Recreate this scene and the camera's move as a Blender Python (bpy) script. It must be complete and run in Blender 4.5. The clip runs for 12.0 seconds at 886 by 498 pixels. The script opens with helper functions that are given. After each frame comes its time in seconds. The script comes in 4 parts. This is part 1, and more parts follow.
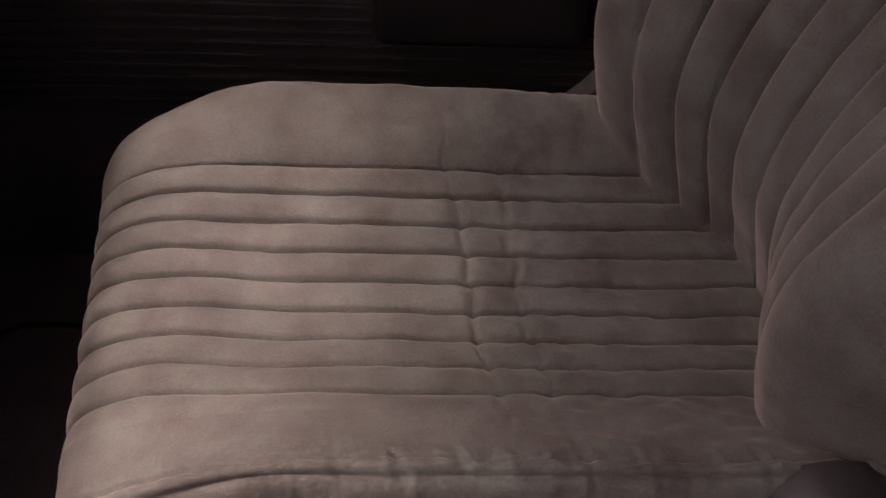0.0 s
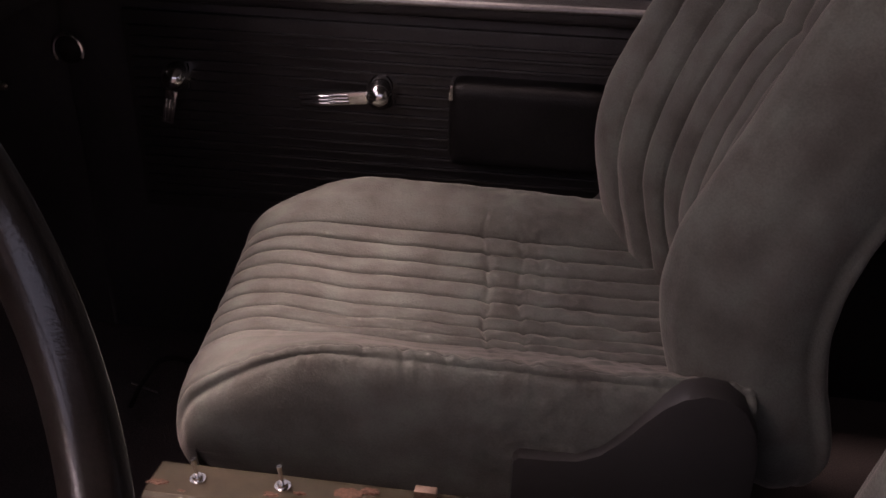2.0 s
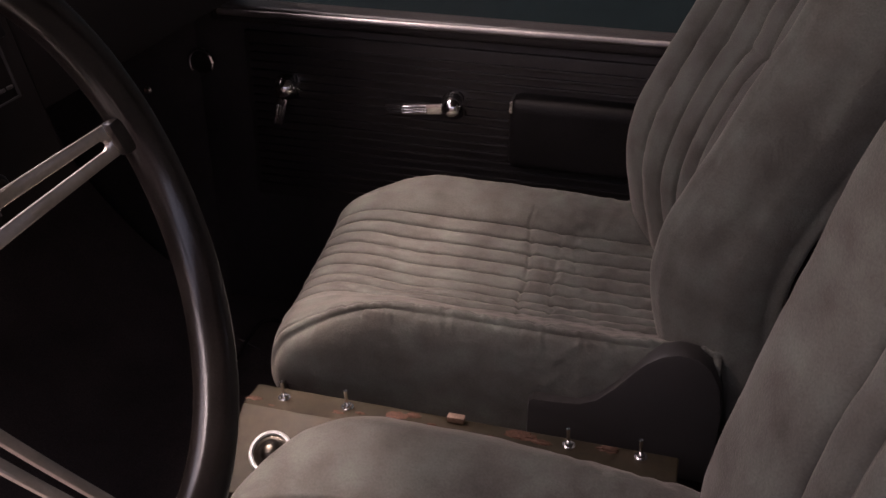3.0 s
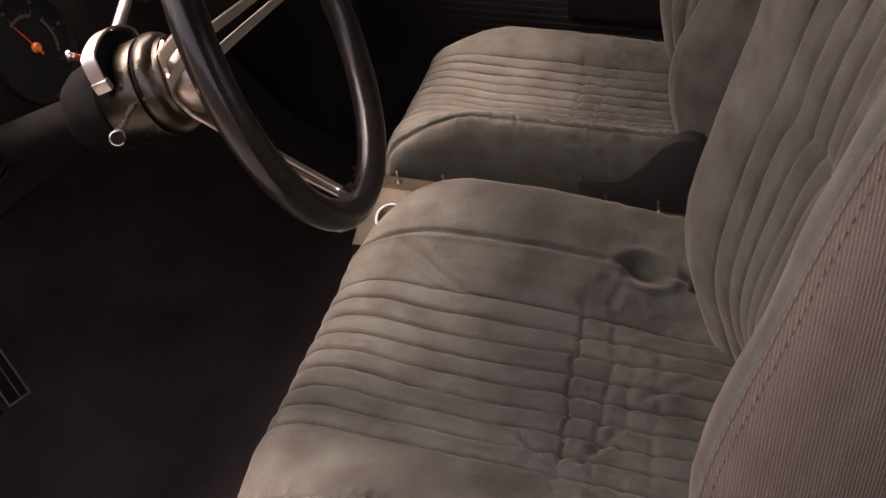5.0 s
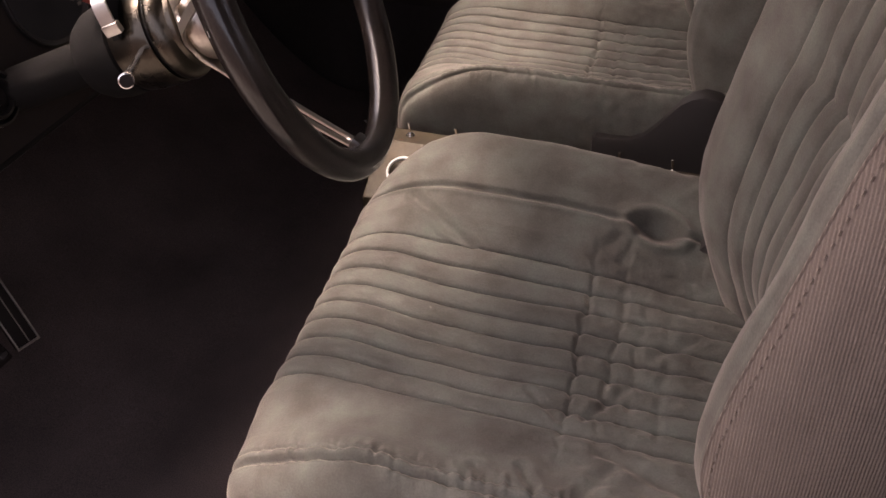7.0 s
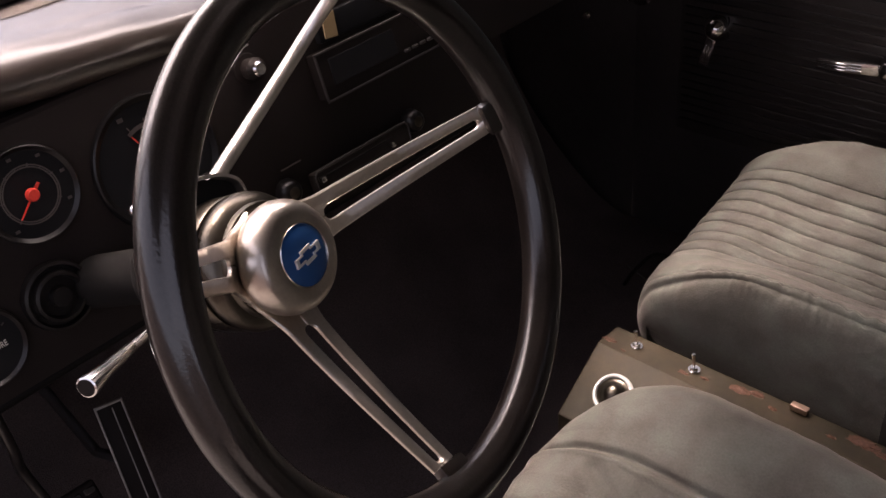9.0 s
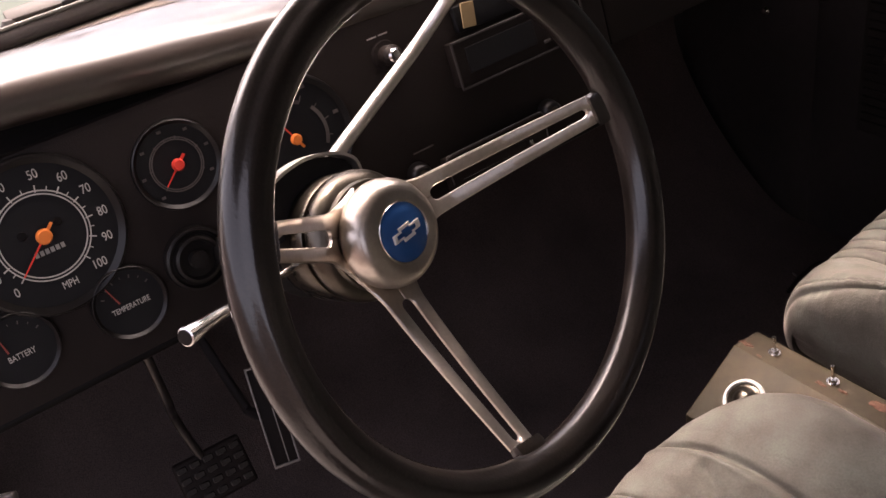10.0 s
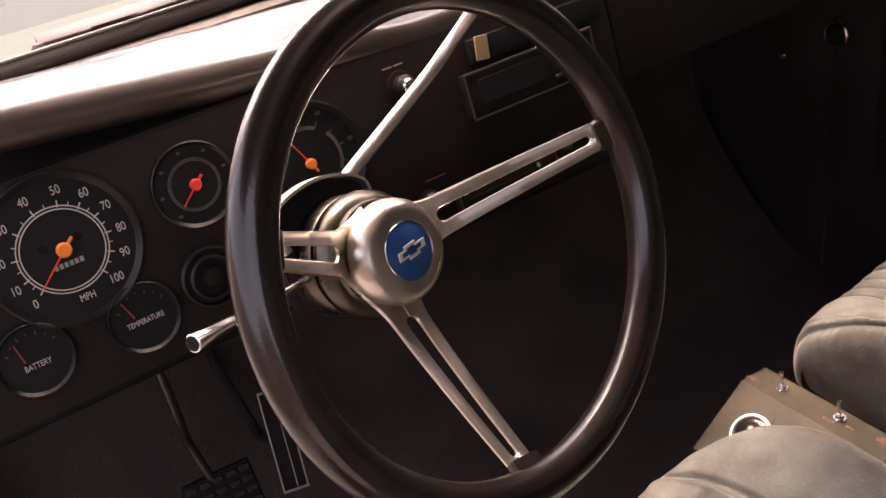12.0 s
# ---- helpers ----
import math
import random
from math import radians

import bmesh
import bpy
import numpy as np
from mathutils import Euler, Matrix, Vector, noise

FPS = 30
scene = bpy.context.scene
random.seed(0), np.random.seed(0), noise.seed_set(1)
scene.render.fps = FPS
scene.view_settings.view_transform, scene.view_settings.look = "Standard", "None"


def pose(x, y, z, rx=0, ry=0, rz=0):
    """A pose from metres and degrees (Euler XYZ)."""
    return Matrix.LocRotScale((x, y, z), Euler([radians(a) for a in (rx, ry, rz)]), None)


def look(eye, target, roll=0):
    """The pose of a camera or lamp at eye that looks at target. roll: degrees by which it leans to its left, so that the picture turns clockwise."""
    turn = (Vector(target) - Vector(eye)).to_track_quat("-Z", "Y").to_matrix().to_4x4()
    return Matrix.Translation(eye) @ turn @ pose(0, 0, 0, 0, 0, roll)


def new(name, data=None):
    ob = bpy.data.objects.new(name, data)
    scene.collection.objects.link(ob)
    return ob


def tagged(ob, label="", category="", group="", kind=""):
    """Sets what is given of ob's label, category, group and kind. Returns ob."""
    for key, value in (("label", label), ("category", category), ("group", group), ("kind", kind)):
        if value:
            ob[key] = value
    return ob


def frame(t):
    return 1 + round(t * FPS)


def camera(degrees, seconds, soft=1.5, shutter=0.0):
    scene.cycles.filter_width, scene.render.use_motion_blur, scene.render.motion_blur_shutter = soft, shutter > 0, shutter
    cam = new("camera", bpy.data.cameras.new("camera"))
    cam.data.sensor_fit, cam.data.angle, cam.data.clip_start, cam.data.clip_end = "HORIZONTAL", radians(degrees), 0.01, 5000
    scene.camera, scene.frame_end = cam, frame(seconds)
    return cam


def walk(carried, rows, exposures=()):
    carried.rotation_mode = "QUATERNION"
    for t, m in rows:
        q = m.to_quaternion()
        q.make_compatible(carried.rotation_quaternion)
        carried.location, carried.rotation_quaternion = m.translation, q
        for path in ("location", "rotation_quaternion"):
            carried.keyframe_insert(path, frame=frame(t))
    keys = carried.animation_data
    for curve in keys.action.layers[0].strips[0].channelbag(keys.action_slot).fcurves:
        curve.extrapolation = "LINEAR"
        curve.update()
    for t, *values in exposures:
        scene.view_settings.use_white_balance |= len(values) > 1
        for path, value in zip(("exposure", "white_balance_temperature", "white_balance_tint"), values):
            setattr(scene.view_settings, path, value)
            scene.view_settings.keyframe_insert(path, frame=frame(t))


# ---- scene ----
cam = camera(48.5, 12.0)
PATH = [
    (0, (0.148, 0.085, 1.064), (0.244, 1.463, -0.383), 3.8),
    (0.5, (0.169, 0.006, 1.086), (0.242, 1.503, -0.237), 2.7),
    (1, (0.201, -0.092, 1.076), (0.235, 1.493, -0.143), 2.8),
    (1.5, (0.247, -0.215, 1.093), (0.168, 1.42, -0.056), 2.1),
    (2, (0.301, -0.354, 1.07), (0.06, 1.364, 0.074), 1.1),
    (2.5, (0.347, -0.489, 1.119), (0.007, 1.237, 0.169), 1.0),
    (3, (0.424, -0.586, 1.179), (-0.03, 1.093, 0.193), 0.2),
    (3.5, (0.492, -0.695, 1.235), (-0.064, 0.904, 0.17), -1.5),
    (3.7, (0.509, -0.744, 1.246), (-0.077, 0.831, 0.16), -2.1),
    (5.3, (0.554, -1.057, 1.282), (-0.018, 0.47, 0.122), -3.6),
    (5.5, (0.546, -1.061, 1.277), (-0.012, 0.462, 0.104), -3.2),
    (6, (0.561, -1.093, 1.276), (0.005, 0.415, 0.082), -3.2),
    (6.5, (0.566, -1.088, 1.272), (0.008, 0.406, 0.061), -3.1),
    (6.7, (0.561, -1.075, 1.27), (0.003, 0.416, 0.055), -2.9),
    (8.3, (0.537, -0.684, 1.277), (-0.426, 0.631, 0.118), -4.7),
    (8.5, (0.533, -0.64, 1.276), (-0.505, 0.632, 0.133), -5.4),
    (9, (0.51, -0.55, 1.276), (-0.665, 0.601, 0.138), -6.0),
    (9.5, (0.535, -0.505, 1.275), (-0.785, 0.48, 0.141), -7.9),
    (10, (0.584, -0.506, 1.271), (-0.853, 0.346, 0.172), -10.2),
    (10.5, (0.614, -0.511, 1.273), (-0.87, 0.298, 0.203), -10.7),
    (11, (0.626, -0.519, 1.267), (-0.882, 0.306, 0.243), -10.5),
    (11.5, (0.621, -0.515, 1.263), (-0.888, 0.327, 0.256), -10.0),
    (12, (0.618, -0.511, 1.262), (-0.881, 0.339, 0.247), -9.5),
]
walk(cam, [(t, look(eye, target, roll)) for t, eye, target, roll in PATH], [(0, 1.15, 7100, 41), (1.5, 1.12, 7100, 42), (2.5, 1.1, 6850, 33), (3.5, 1.45, 7200, 35), (5.5, 1.6, 7550, 30), (6.5, 1.85, 7550, 30), (8.5, 1.45, 7000, 27), (10, 2.05, 7300, 28), (12, 2.25, 7600, 32)])

# ---- light ----
world = bpy.data.worlds.new("overcast_sky")
scene.world = world
world.use_nodes = True
wn = world.node_tree
sky = wn.nodes.new("ShaderNodeTexSky")
sky.sky_type = "NISHITA"
sky.sun_disc = False
sky.sun_elevation = radians(65)
sky.sun_rotation = radians(-77)
sky.air_density, sky.dust_density = 1.0, 4.0
haze = wn.nodes.new("ShaderNodeHueSaturation")
haze.inputs["Saturation"].default_value = 0.52
wn.links.new(sky.outputs["Color"], haze.inputs["Color"])
wn.links.new(haze.outputs["Color"], wn.nodes["Background"].inputs["Color"])
wn.nodes["Background"].inputs["Strength"].default_value = 0.133
sun_data = bpy.data.lights.new("sun", "SUN")
sun_data.energy, sun_data.angle, sun_data.color = 1.18, radians(13), (1.0, 0.91, 0.82)
sun = new("sun", sun_data)
sun.matrix_world = look((-1.5, 0.35, 3.4), (0, 0, 0))

# added area lamp at the windshield, stands in for sky on the driver's seat
pane_data = bpy.data.lights.new("windshield_fill", "AREA")
pane_data.shape, pane_data.size, pane_data.size_y = "RECTANGLE", 0.9, 0.30
pane_data.energy, pane_data.color = 1.7, (1.0, 0.93, 0.86)
pane_light = new("windshield_fill", pane_data)
pane_light.matrix_world = look((-0.345, -0.1, 1.30), (0.9, -0.4, 1.0))


# ---- materials ----
def material(name, color, rough=0.6, metal=0.0, grain=60.0, vary=0.12, stain=4.0, stain_vary=0.15, bump=0.1, sheen=0.0, coat=0.0, tint=None):
    """A surface with fine grain and broad stains, on object coordinates in metres."""
    m = bpy.data.materials.new(name)
    m.use_nodes = True
    nt = m.node_tree
    b = nt.nodes["Principled BSDF"]
    co = nt.nodes.new("ShaderNodeTexCoord")
    fine = nt.nodes.new("ShaderNodeTexNoise")
    fine.inputs["Scale"].default_value, fine.inputs["Detail"].default_value = grain, 4
    wide = nt.nodes.new("ShaderNodeTexNoise")
    wide.inputs["Scale"].default_value, wide.inputs["Detail"].default_value = stain, 5
    for n in (fine, wide):
        nt.links.new(co.outputs["Object"], n.inputs["Vector"])
    last = None
    for n, amount in ((fine, vary), (wide, stain_vary)):
        ramp = nt.nodes.new("ShaderNodeMapRange")
        ramp.inputs["From Min"].default_value, ramp.inputs["From Max"].default_value = 0.3, 0.7
        ramp.inputs["To Min"].default_value, ramp.inputs["To Max"].default_value = 1 - amount, 1 + amount
        nt.links.new(n.outputs["Fac"], ramp.inputs["Value"])
        if last is None:
            last = ramp.outputs["Result"]
        else:
            mul = nt.nodes.new("ShaderNodeMath")
            mul.operation = "MULTIPLY"
            nt.links.new(last, mul.inputs[0])
            nt.links.new(ramp.outputs["Result"], mul.inputs[1])
            last = mul.outputs[0]
    mix = nt.nodes.new("ShaderNodeVectorMath")
    mix.operation = "SCALE"
    if tint:
        blend = nt.nodes.new("ShaderNodeMix")
        blend.data_type = "RGBA"
        blend.inputs["A"].default_value, blend.inputs["B"].default_value = (*color, 1), (*tint, 1)
        nt.links.new(wide.outputs["Fac"], blend.inputs["Factor"])
        nt.links.new(blend.outputs["Result"], mix.inputs[0])
    else:
        mix.inputs[0].default_value = color
    nt.links.new(last, mix.inputs["Scale"])
    nt.links.new(mix.outputs["Vector"], b.inputs["Base Color"])
    rr = nt.nodes.new("ShaderNodeMapRange")
    rr.inputs["To Min"].default_value, rr.inputs["To Max"].default_value = max(0.03, rough - 0.1), min(1.0, rough + 0.1)
    nt.links.new(wide.outputs["Fac"], rr.inputs["Value"])
    nt.links.new(rr.outputs["Result"], b.inputs["Roughness"])
    b.inputs["Metallic"].default_value = metal
    b.inputs["Sheen Weight"].default_value = sheen
    b.inputs["Sheen Roughness"].default_value = 0.4
    b.inputs["Coat Weight"].default_value = coat
    b.inputs["Coat Roughness"].default_value = 0.06
    if bump:
        bp = nt.nodes.new("ShaderNodeBump")
        bp.inputs["Strength"].default_value, bp.inputs["Distance"].default_value = bump, 0.002
        nt.links.new(fine.outputs["Fac"], bp.inputs["Height"])
        nt.links.new(bp.outputs["Normal"], b.inputs["Normal"])
    return m


def plain(name, color, rough=0.5, metal=0.0):
    return material(name, color, rough, metal, vary=0.04, stain_vary=0.06, bump=0.03)


VELOUR = material("grey_velour", (0.140, 0.121, 0.104), 0.95, grain=420, vary=0.12, stain=20, stain_vary=0.30, bump=0.3, sheen=0.55, tint=(0.092, 0.108, 0.092))
CORD = material("ribbed_cloth", (0.150, 0.122, 0.104), 0.95, grain=500, vary=0.12, stain=9, stain_vary=0.16, bump=0.3, sheen=0.45)
for cloth in (VELOUR, CORD):
    pile = cloth.node_tree.nodes["Principled BSDF"]
    pile.inputs["Sheen Roughness"].default_value = 0.42
    pile.inputs["Sheen Tint"].default_value = (0.78, 0.66, 0.58, 1)
    pile.inputs["Specular IOR Level"].default_value = 0.2
nt = CORD.node_tree
wave = nt.nodes.new("ShaderNodeTexWave")
wave.wave_type, wave.bands_direction = "BANDS", "X"
wave.inputs["Scale"].default_value, wave.inputs["Distortion"].default_value, wave.inputs["Detail"].default_value, wave.inputs["Detail Scale"].default_value = 112, 1.0, 1, 2
nt.links.new([n for n in nt.nodes if n.type == "TEX_COORD"][0].outputs["Object"], wave.inputs["Vector"])
ribs = nt.nodes.new("ShaderNodeBump")
ribs.inputs["Strength"].default_value, ribs.inputs["Distance"].default_value = 0.65, 0.001
nt.links.new(wave.outputs["Fac"], ribs.inputs["Height"])
grainy = [n for n in nt.nodes if n.type == "BUMP" and n != ribs][0]
nt.links.new(grainy.outputs["Normal"], ribs.inputs["Normal"])
nt.links.new(ribs.outputs["Normal"], nt.nodes["Principled BSDF"].inputs["Normal"])
soil_nt = VELOUR.node_tree
soil = soil_nt.nodes.new("ShaderNodeTexNoise")
soil.inputs["Scale"].default_value, soil.inputs["Detail"].default_value = 6.5, 4
soil_nt.links.new([n for n in soil_nt.nodes if n.type == "TEX_COORD"][0].outputs["Object"], soil.inputs["Vector"])
soil_range = soil_nt.nodes.new("ShaderNodeMapRange")
soil_range.inputs["From Min"].default_value, soil_range.inputs["From Max"].default_value = 0.36, 0.62
soil_range.inputs["To Min"].default_value, soil_range.inputs["To Max"].default_value = 0.82, 1.07
soil_nt.links.new(soil.outputs["Fac"], soil_range.inputs["Value"])
scaler = [n for n in soil_nt.nodes if n.type == "VECT_MATH"][0]
product = soil_nt.nodes.new("ShaderNodeMath")
product.operation = "MULTIPLY"
soil_nt.links.new(scaler.inputs["Scale"].links[0].from_socket, product.inputs[0])
soil_nt.links.new(soil_range.outputs["Result"], product.inputs[1])
soil_nt.links.new(product.outputs[0], scaler.inputs["Scale"])
BLACK_PLASTIC = material("black_plastic", (0.014, 0.0105, 0.0095), 0.6, grain=700, stain_vary=0.2, bump=0.15)
GREY_PLASTIC = material("grey_plastic", (0.042, 0.037, 0.035), 0.5, grain=800, stain_vary=0.15, bump=0.15)
# the door's black vinyl again, with the armrest's shade put into its colour
DIMMED_ARM_VINYL = material("dimmed_arm_vinyl", (0.011, 0.0095, 0.0092), 0.5, grain=350, vary=0.2, stain=10, stain_vary=0.25, bump=0.3)
MATTE_BLACK = material("dusty_black_paint", (0.006, 0.0055, 0.0053), 0.9, grain=300, stain_vary=0.2, bump=0.05)
BLACK_VINYL = material("black_vinyl", (0.024, 0.0205, 0.0195), 0.36, grain=350, vary=0.2, stain=10, stain_vary=0.25, bump=0.35)
PAD_VINYL = material("dash_pad_vinyl", (0.030, 0.022, 0.018), 0.34, grain=240, vary=0.06, stain=12, stain_vary=0.15, bump=0.0)
SHELF = material("faded_shelf_vinyl", (0.085, 0.068, 0.058), 0.8, grain=240, vary=0.15, stain=9, stain_vary=0.25, bump=0.1)
RIM_VINYL = material("rim_leather", (0.015, 0.0112, 0.0095), 0.36, grain=420, vary=0.2, stain=20, stain_vary=0.3, bump=0.09)
CARPET = material("black_carpet", (0.080, 0.060, 0.056), 1.0, grain=500, vary=0.4, stain=5, stain_vary=0.35, bump=0.9)
DARK_METAL = material("dark_metal", (0.034, 0.030, 0.030), 0.5, 0.0, stain_vary=0.3)
CHROME = material("chrome", (0.82, 0.80, 0.78), 0.16, 1.0, vary=0.03, stain=30, stain_vary=0.08, bump=0.02)
BRUSHED = material("brushed_steel", (0.62, 0.56, 0.50), 0.33, 1.0, grain=300, vary=0.06, stain=18, stain_vary=0.1, bump=0.06)
SATIN_CHROME = material("satin_chrome", (0.72, 0.69, 0.65), 0.36, 1.0, vary=0.05, stain=40, stain_vary=0.12, bump=0.04)
OLIVE_STEEL = material("olive_steel", (0.10, 0.088, 0.072), 0.30, 1.0, grain=200, vary=0.08, stain=14, stain_vary=0.15, bump=0.05)
TEAL = material("teal_paint", (0.012, 0.055, 0.055), 0.3, 0.0, stain_vary=0.1, bump=0.0, coat=1.0)
HOODP = material("cream_green_paint", (0.028, 0.050, 0.023), 0.5, 0.0, stain=5, stain_vary=0.4, bump=0.0, coat=0.05)
BOX_METAL = material("brass_plated_steel", (0.050, 0.043, 0.023), 0.55, 0.35, grain=90, vary=0.14, stain=13, stain_vary=0.34, bump=0.14, tint=(0.035, 0.022, 0.012))
BEZEL = material("satin_black_bezel", (0.006, 0.0055, 0.0055), 0.42, grain=600, stain_vary=0.15, bump=0.05)
GAUGE_RING = material("glossy_gauge_ring", (0.008, 0.0072, 0.0072), 0.3, grain=600, stain_vary=0.15, bump=0.03)
RUST = material("rust", (0.105, 0.050, 0.032), 0.8, 0.2, grain=300, vary=0.3)
COPPERY = material("tarnished_copper", (0.30, 0.20, 0.15), 0.4, 0.7, grain=200, vary=0.2)
GAUGE_FACE = plain("gauge_face", (0.012, 0.012, 0.013), 0.5)
GAUGE_INK = plain("gauge_ink", (0.46, 0.44, 0.40), 0.6)
FAINT_INK = plain("faint_ink", (0.075, 0.064, 0.058), 0.6)
DIM_INK = plain("dim_ink", (0.28, 0.27, 0.25), 0.6)
NEEDLE = plain("orange_needle", (0.85, 0.22, 0.04), 0.5)
RED_NEEDLE = plain("red_needle", (0.75, 0.05, 0.03), 0.5)
DULL_RED = plain("dull_red_needle", (0.22, 0.035, 0.025), 0.6)
BLUE = plain("blue_enamel", (0.02, 0.10, 0.30), 0.25)
WHITE = plain("white_enamel", (0.75, 0.76, 0.74), 0.3)
CREAM = plain("cream_paper", (0.34, 0.24, 0.12), 0.7)
TREAD = material("worn_pedal_rubber", (0.03, 0.027, 0.026), 0.19, grain=400, stain_vary=0.2, bump=0.1)
WORN_STEEL = material("worn_black_steel", (0.05, 0.045, 0.042), 0.32, 0.6, stain_vary=0.3)
PEDAL_TRIM = material("worn_pedal_trim", (0.24, 0.215, 0.19), 0.42, 0.8, grain=200, vary=0.1, stain=30, stain_vary=0.25)
SILL_STRIP = material("worn_sill_strip", (0.30, 0.28, 0.27), 0.36, 0.9, grain=200, vary=0.1, stain=6, stain_vary=0.4)
HEADLINER = material("headliner", (0.06, 0.055, 0.05), 0.9, grain=300)
GROUND = material("concrete", (0.25, 0.23, 0.21), 0.9, grain=40, stain=1.2, stain_vary=0.2)
PLASTER = material("grey_plaster", (0.32, 0.25, 0.225), 0.9, grain=30, stain=1.5)
BARN = material("dark_green_boards", (0.012, 0.030, 0.030), 0.8, grain=20, stain=2)
glass = bpy.data.materials.new("glass")
glass.use_nodes = True
gb = glass.node_tree.nodes["Principled BSDF"]
gb.inputs["Transmission Weight"].default_value, gb.inputs["Roughness"].default_value, gb.inputs["IOR"].default_value = 1.0, 0.0, 1.1


pb = PAD_VINYL.node_tree.nodes["Principled BSDF"]
pb.inputs["Coat Weight"].default_value, pb.inputs["Coat Roughness"].default_value = 1.0, 0.2
PAD_VINYL.node_tree.links.remove(pb.inputs["Roughness"].links[0])
pb.inputs["Roughness"].default_value = 0.36
pb.inputs["Coat IOR"].default_value, pb.inputs["Specular IOR Level"].default_value = 2.0, 0.4
rb = RIM_VINYL.node_tree.nodes["Principled BSDF"]
rb.inputs["Coat Weight"].default_value, rb.inputs["Coat Roughness"].default_value = 1.0, 0.13
rb.inputs["Specular IOR Level"].default_value = 0.2
rim_nt = RIM_VINYL.node_tree
rim_nt.links.new([n for n in rim_nt.nodes if n.type == "BUMP"][0].outputs["Normal"], rb.inputs["Coat Normal"])
GAUGE_RING.node_tree.nodes["Principled BSDF"].inputs["Specular IOR Level"].default_value = 0.3
for dull in (DIMMED_ARM_VINYL, MATTE_BLACK, BLACK_PLASTIC, GAUGE_FACE, BEZEL):
    dull.node_tree.nodes["Principled BSDF"].inputs["Specular IOR Level"].default_value = 0.15


# ---- building helpers ----
def thing(name, base, label="", category="", group="", kind=""):
    e = new(name)
    e.location = base
    e.empty_display_size = 0.05
    return tagged(e, label, category, group, kind)


def part(name, bm, mat, parent=None, label="", smooth=True):
    """One mesh in world coordinates, under a thing or a part."""
    if isinstance(bm, bpy.types.Mesh):
        me = bm
    else:
        me = bpy.data.meshes.new(name)
        bmesh.ops.recalc_face_normals(bm, faces=bm.faces)
        bm.to_mesh(me)
        bm.free()
    if smooth:
        for p in me.polygons:
            p.use_smooth = True
        me.set_sharp_from_angle(angle=radians(38))
    me.materials.clear()
    me.materials.append(mat)
    ob = new(name, me)
    if parent is not None:
        ob.parent = parent
        ob.matrix_parent_inverse = Matrix.Translation(-parent.location)
    if label:
        ob["label"] = label
    return ob


def axes(origin, n, up=(0, 0, 1)):
    """A pose whose z is n, and whose y leans towards up."""
    z = Vector(n).normalized()
    x = Vector(up).cross(z).normalized()
    y = z.cross(x)
    return Matrix.Translation(origin) @ Matrix((x, y, z)).transposed().to_4x4()


def box(size, m=Matrix(), bevel=0.0, segments=2, bm=None):
    own = bmesh.new()
    bmesh.ops.create_cube(own, size=1)
    bmesh.ops.scale(own, vec=size, verts=own.verts)
    if bevel:
        bmesh.ops.bevel(own, geom=own.edges[:], offset=bevel, segments=segments, affect="EDGES", profile=0.6)
    bmesh.ops.transform(own, matrix=m, verts=own.verts)
    return own if bm is None else joined(bm, own)


def joined(bm, other):
    me = bpy.data.meshes.new("tmp")
    other.to_mesh(me)
    other.free()
    bm.from_mesh(me)
    bpy.data.meshes.remove(me)
    return bm


def lathe(profile, m=Matrix(), steps=40):
    """A turned form: (radius, height) pairs round the pose's z."""
    bm = bmesh.new()
    rings = []
    for r, h in profile:
        if r < 1e-5:
            rings.append([bm.verts.new(m @ Vector((0, 0, h)))])
        else:
            rings.append([bm.verts.new(m @ Vector((r * math.cos(a), r * math.sin(a), h))) for a in (2 * math.pi * i / steps for i in range(steps))])
    for a, b in zip(rings, rings[1:]):
        for i in range(steps):
            j = (i + 1) % steps
            if len(a) == 1 and len(b) == 1:
                break
            if len(a) == 1:
                bm.faces.new((a[0], b[i], b[j]))
            elif len(b) == 1:
                bm.faces.new((a[i], b[0], a[j]))
            else:
                bm.faces.new((a[i], b[i], b[j], a[j]))
    return bm


def spline(points, count):
    """A smooth line through points (Catmull-Rom)."""
    p = [Vector(q) for q in points]
    p = [2 * p[0] - p[1]] + p + [2 * p[-1] - p[-2]]
    out = []
    for i in range(count):
        f = i / (count - 1) * (len(p) - 3)
        k = min(int(f), len(p) - 4)
        t = f - k
        a, b, c, d = p[k:k + 4]
        out.append(0.5 * (2 * b + (c - a) * t + (2 * a - 5 * b + 4 * c - d) * t * t + (3 * b - a - 3 * c + d) * t ** 3))
    return out


def tube(points, radius, steps=12, count=0):
    """A round rod along points; radius: one number, or one for each end."""
    pts = spline(points, count) if count else [Vector(q) for q in points]
    r0, r1 = radius if isinstance(radius, tuple) else (radius, radius)
    bm = bmesh.new()
    rings = []
    side = None
    for i, p in enumerate(pts):
        way = (pts[min(i + 1, len(pts) - 1)] - pts[max(i - 1, 0)]).normalized()
        if side is None:
            side = way.orthogonal().normalized()
        side = (side - way * side.dot(way)).normalized()
        other = way.cross(side)
        r = r0 + (r1 - r0) * i / (len(pts) - 1)
        rings.append([bm.verts.new(p + r * (side * math.cos(a) + other * math.sin(a))) for a in (2 * math.pi * k / steps for k in range(steps))])
    for a, b in zip(rings, rings[1:]):
        for k in range(steps):
            bm.faces.new((a[k], a[(k + 1) % steps], b[(k + 1) % steps], b[k]))
    bm.faces.new(rings[0][::-1])
    bm.faces.new(rings[-1])
    return bm


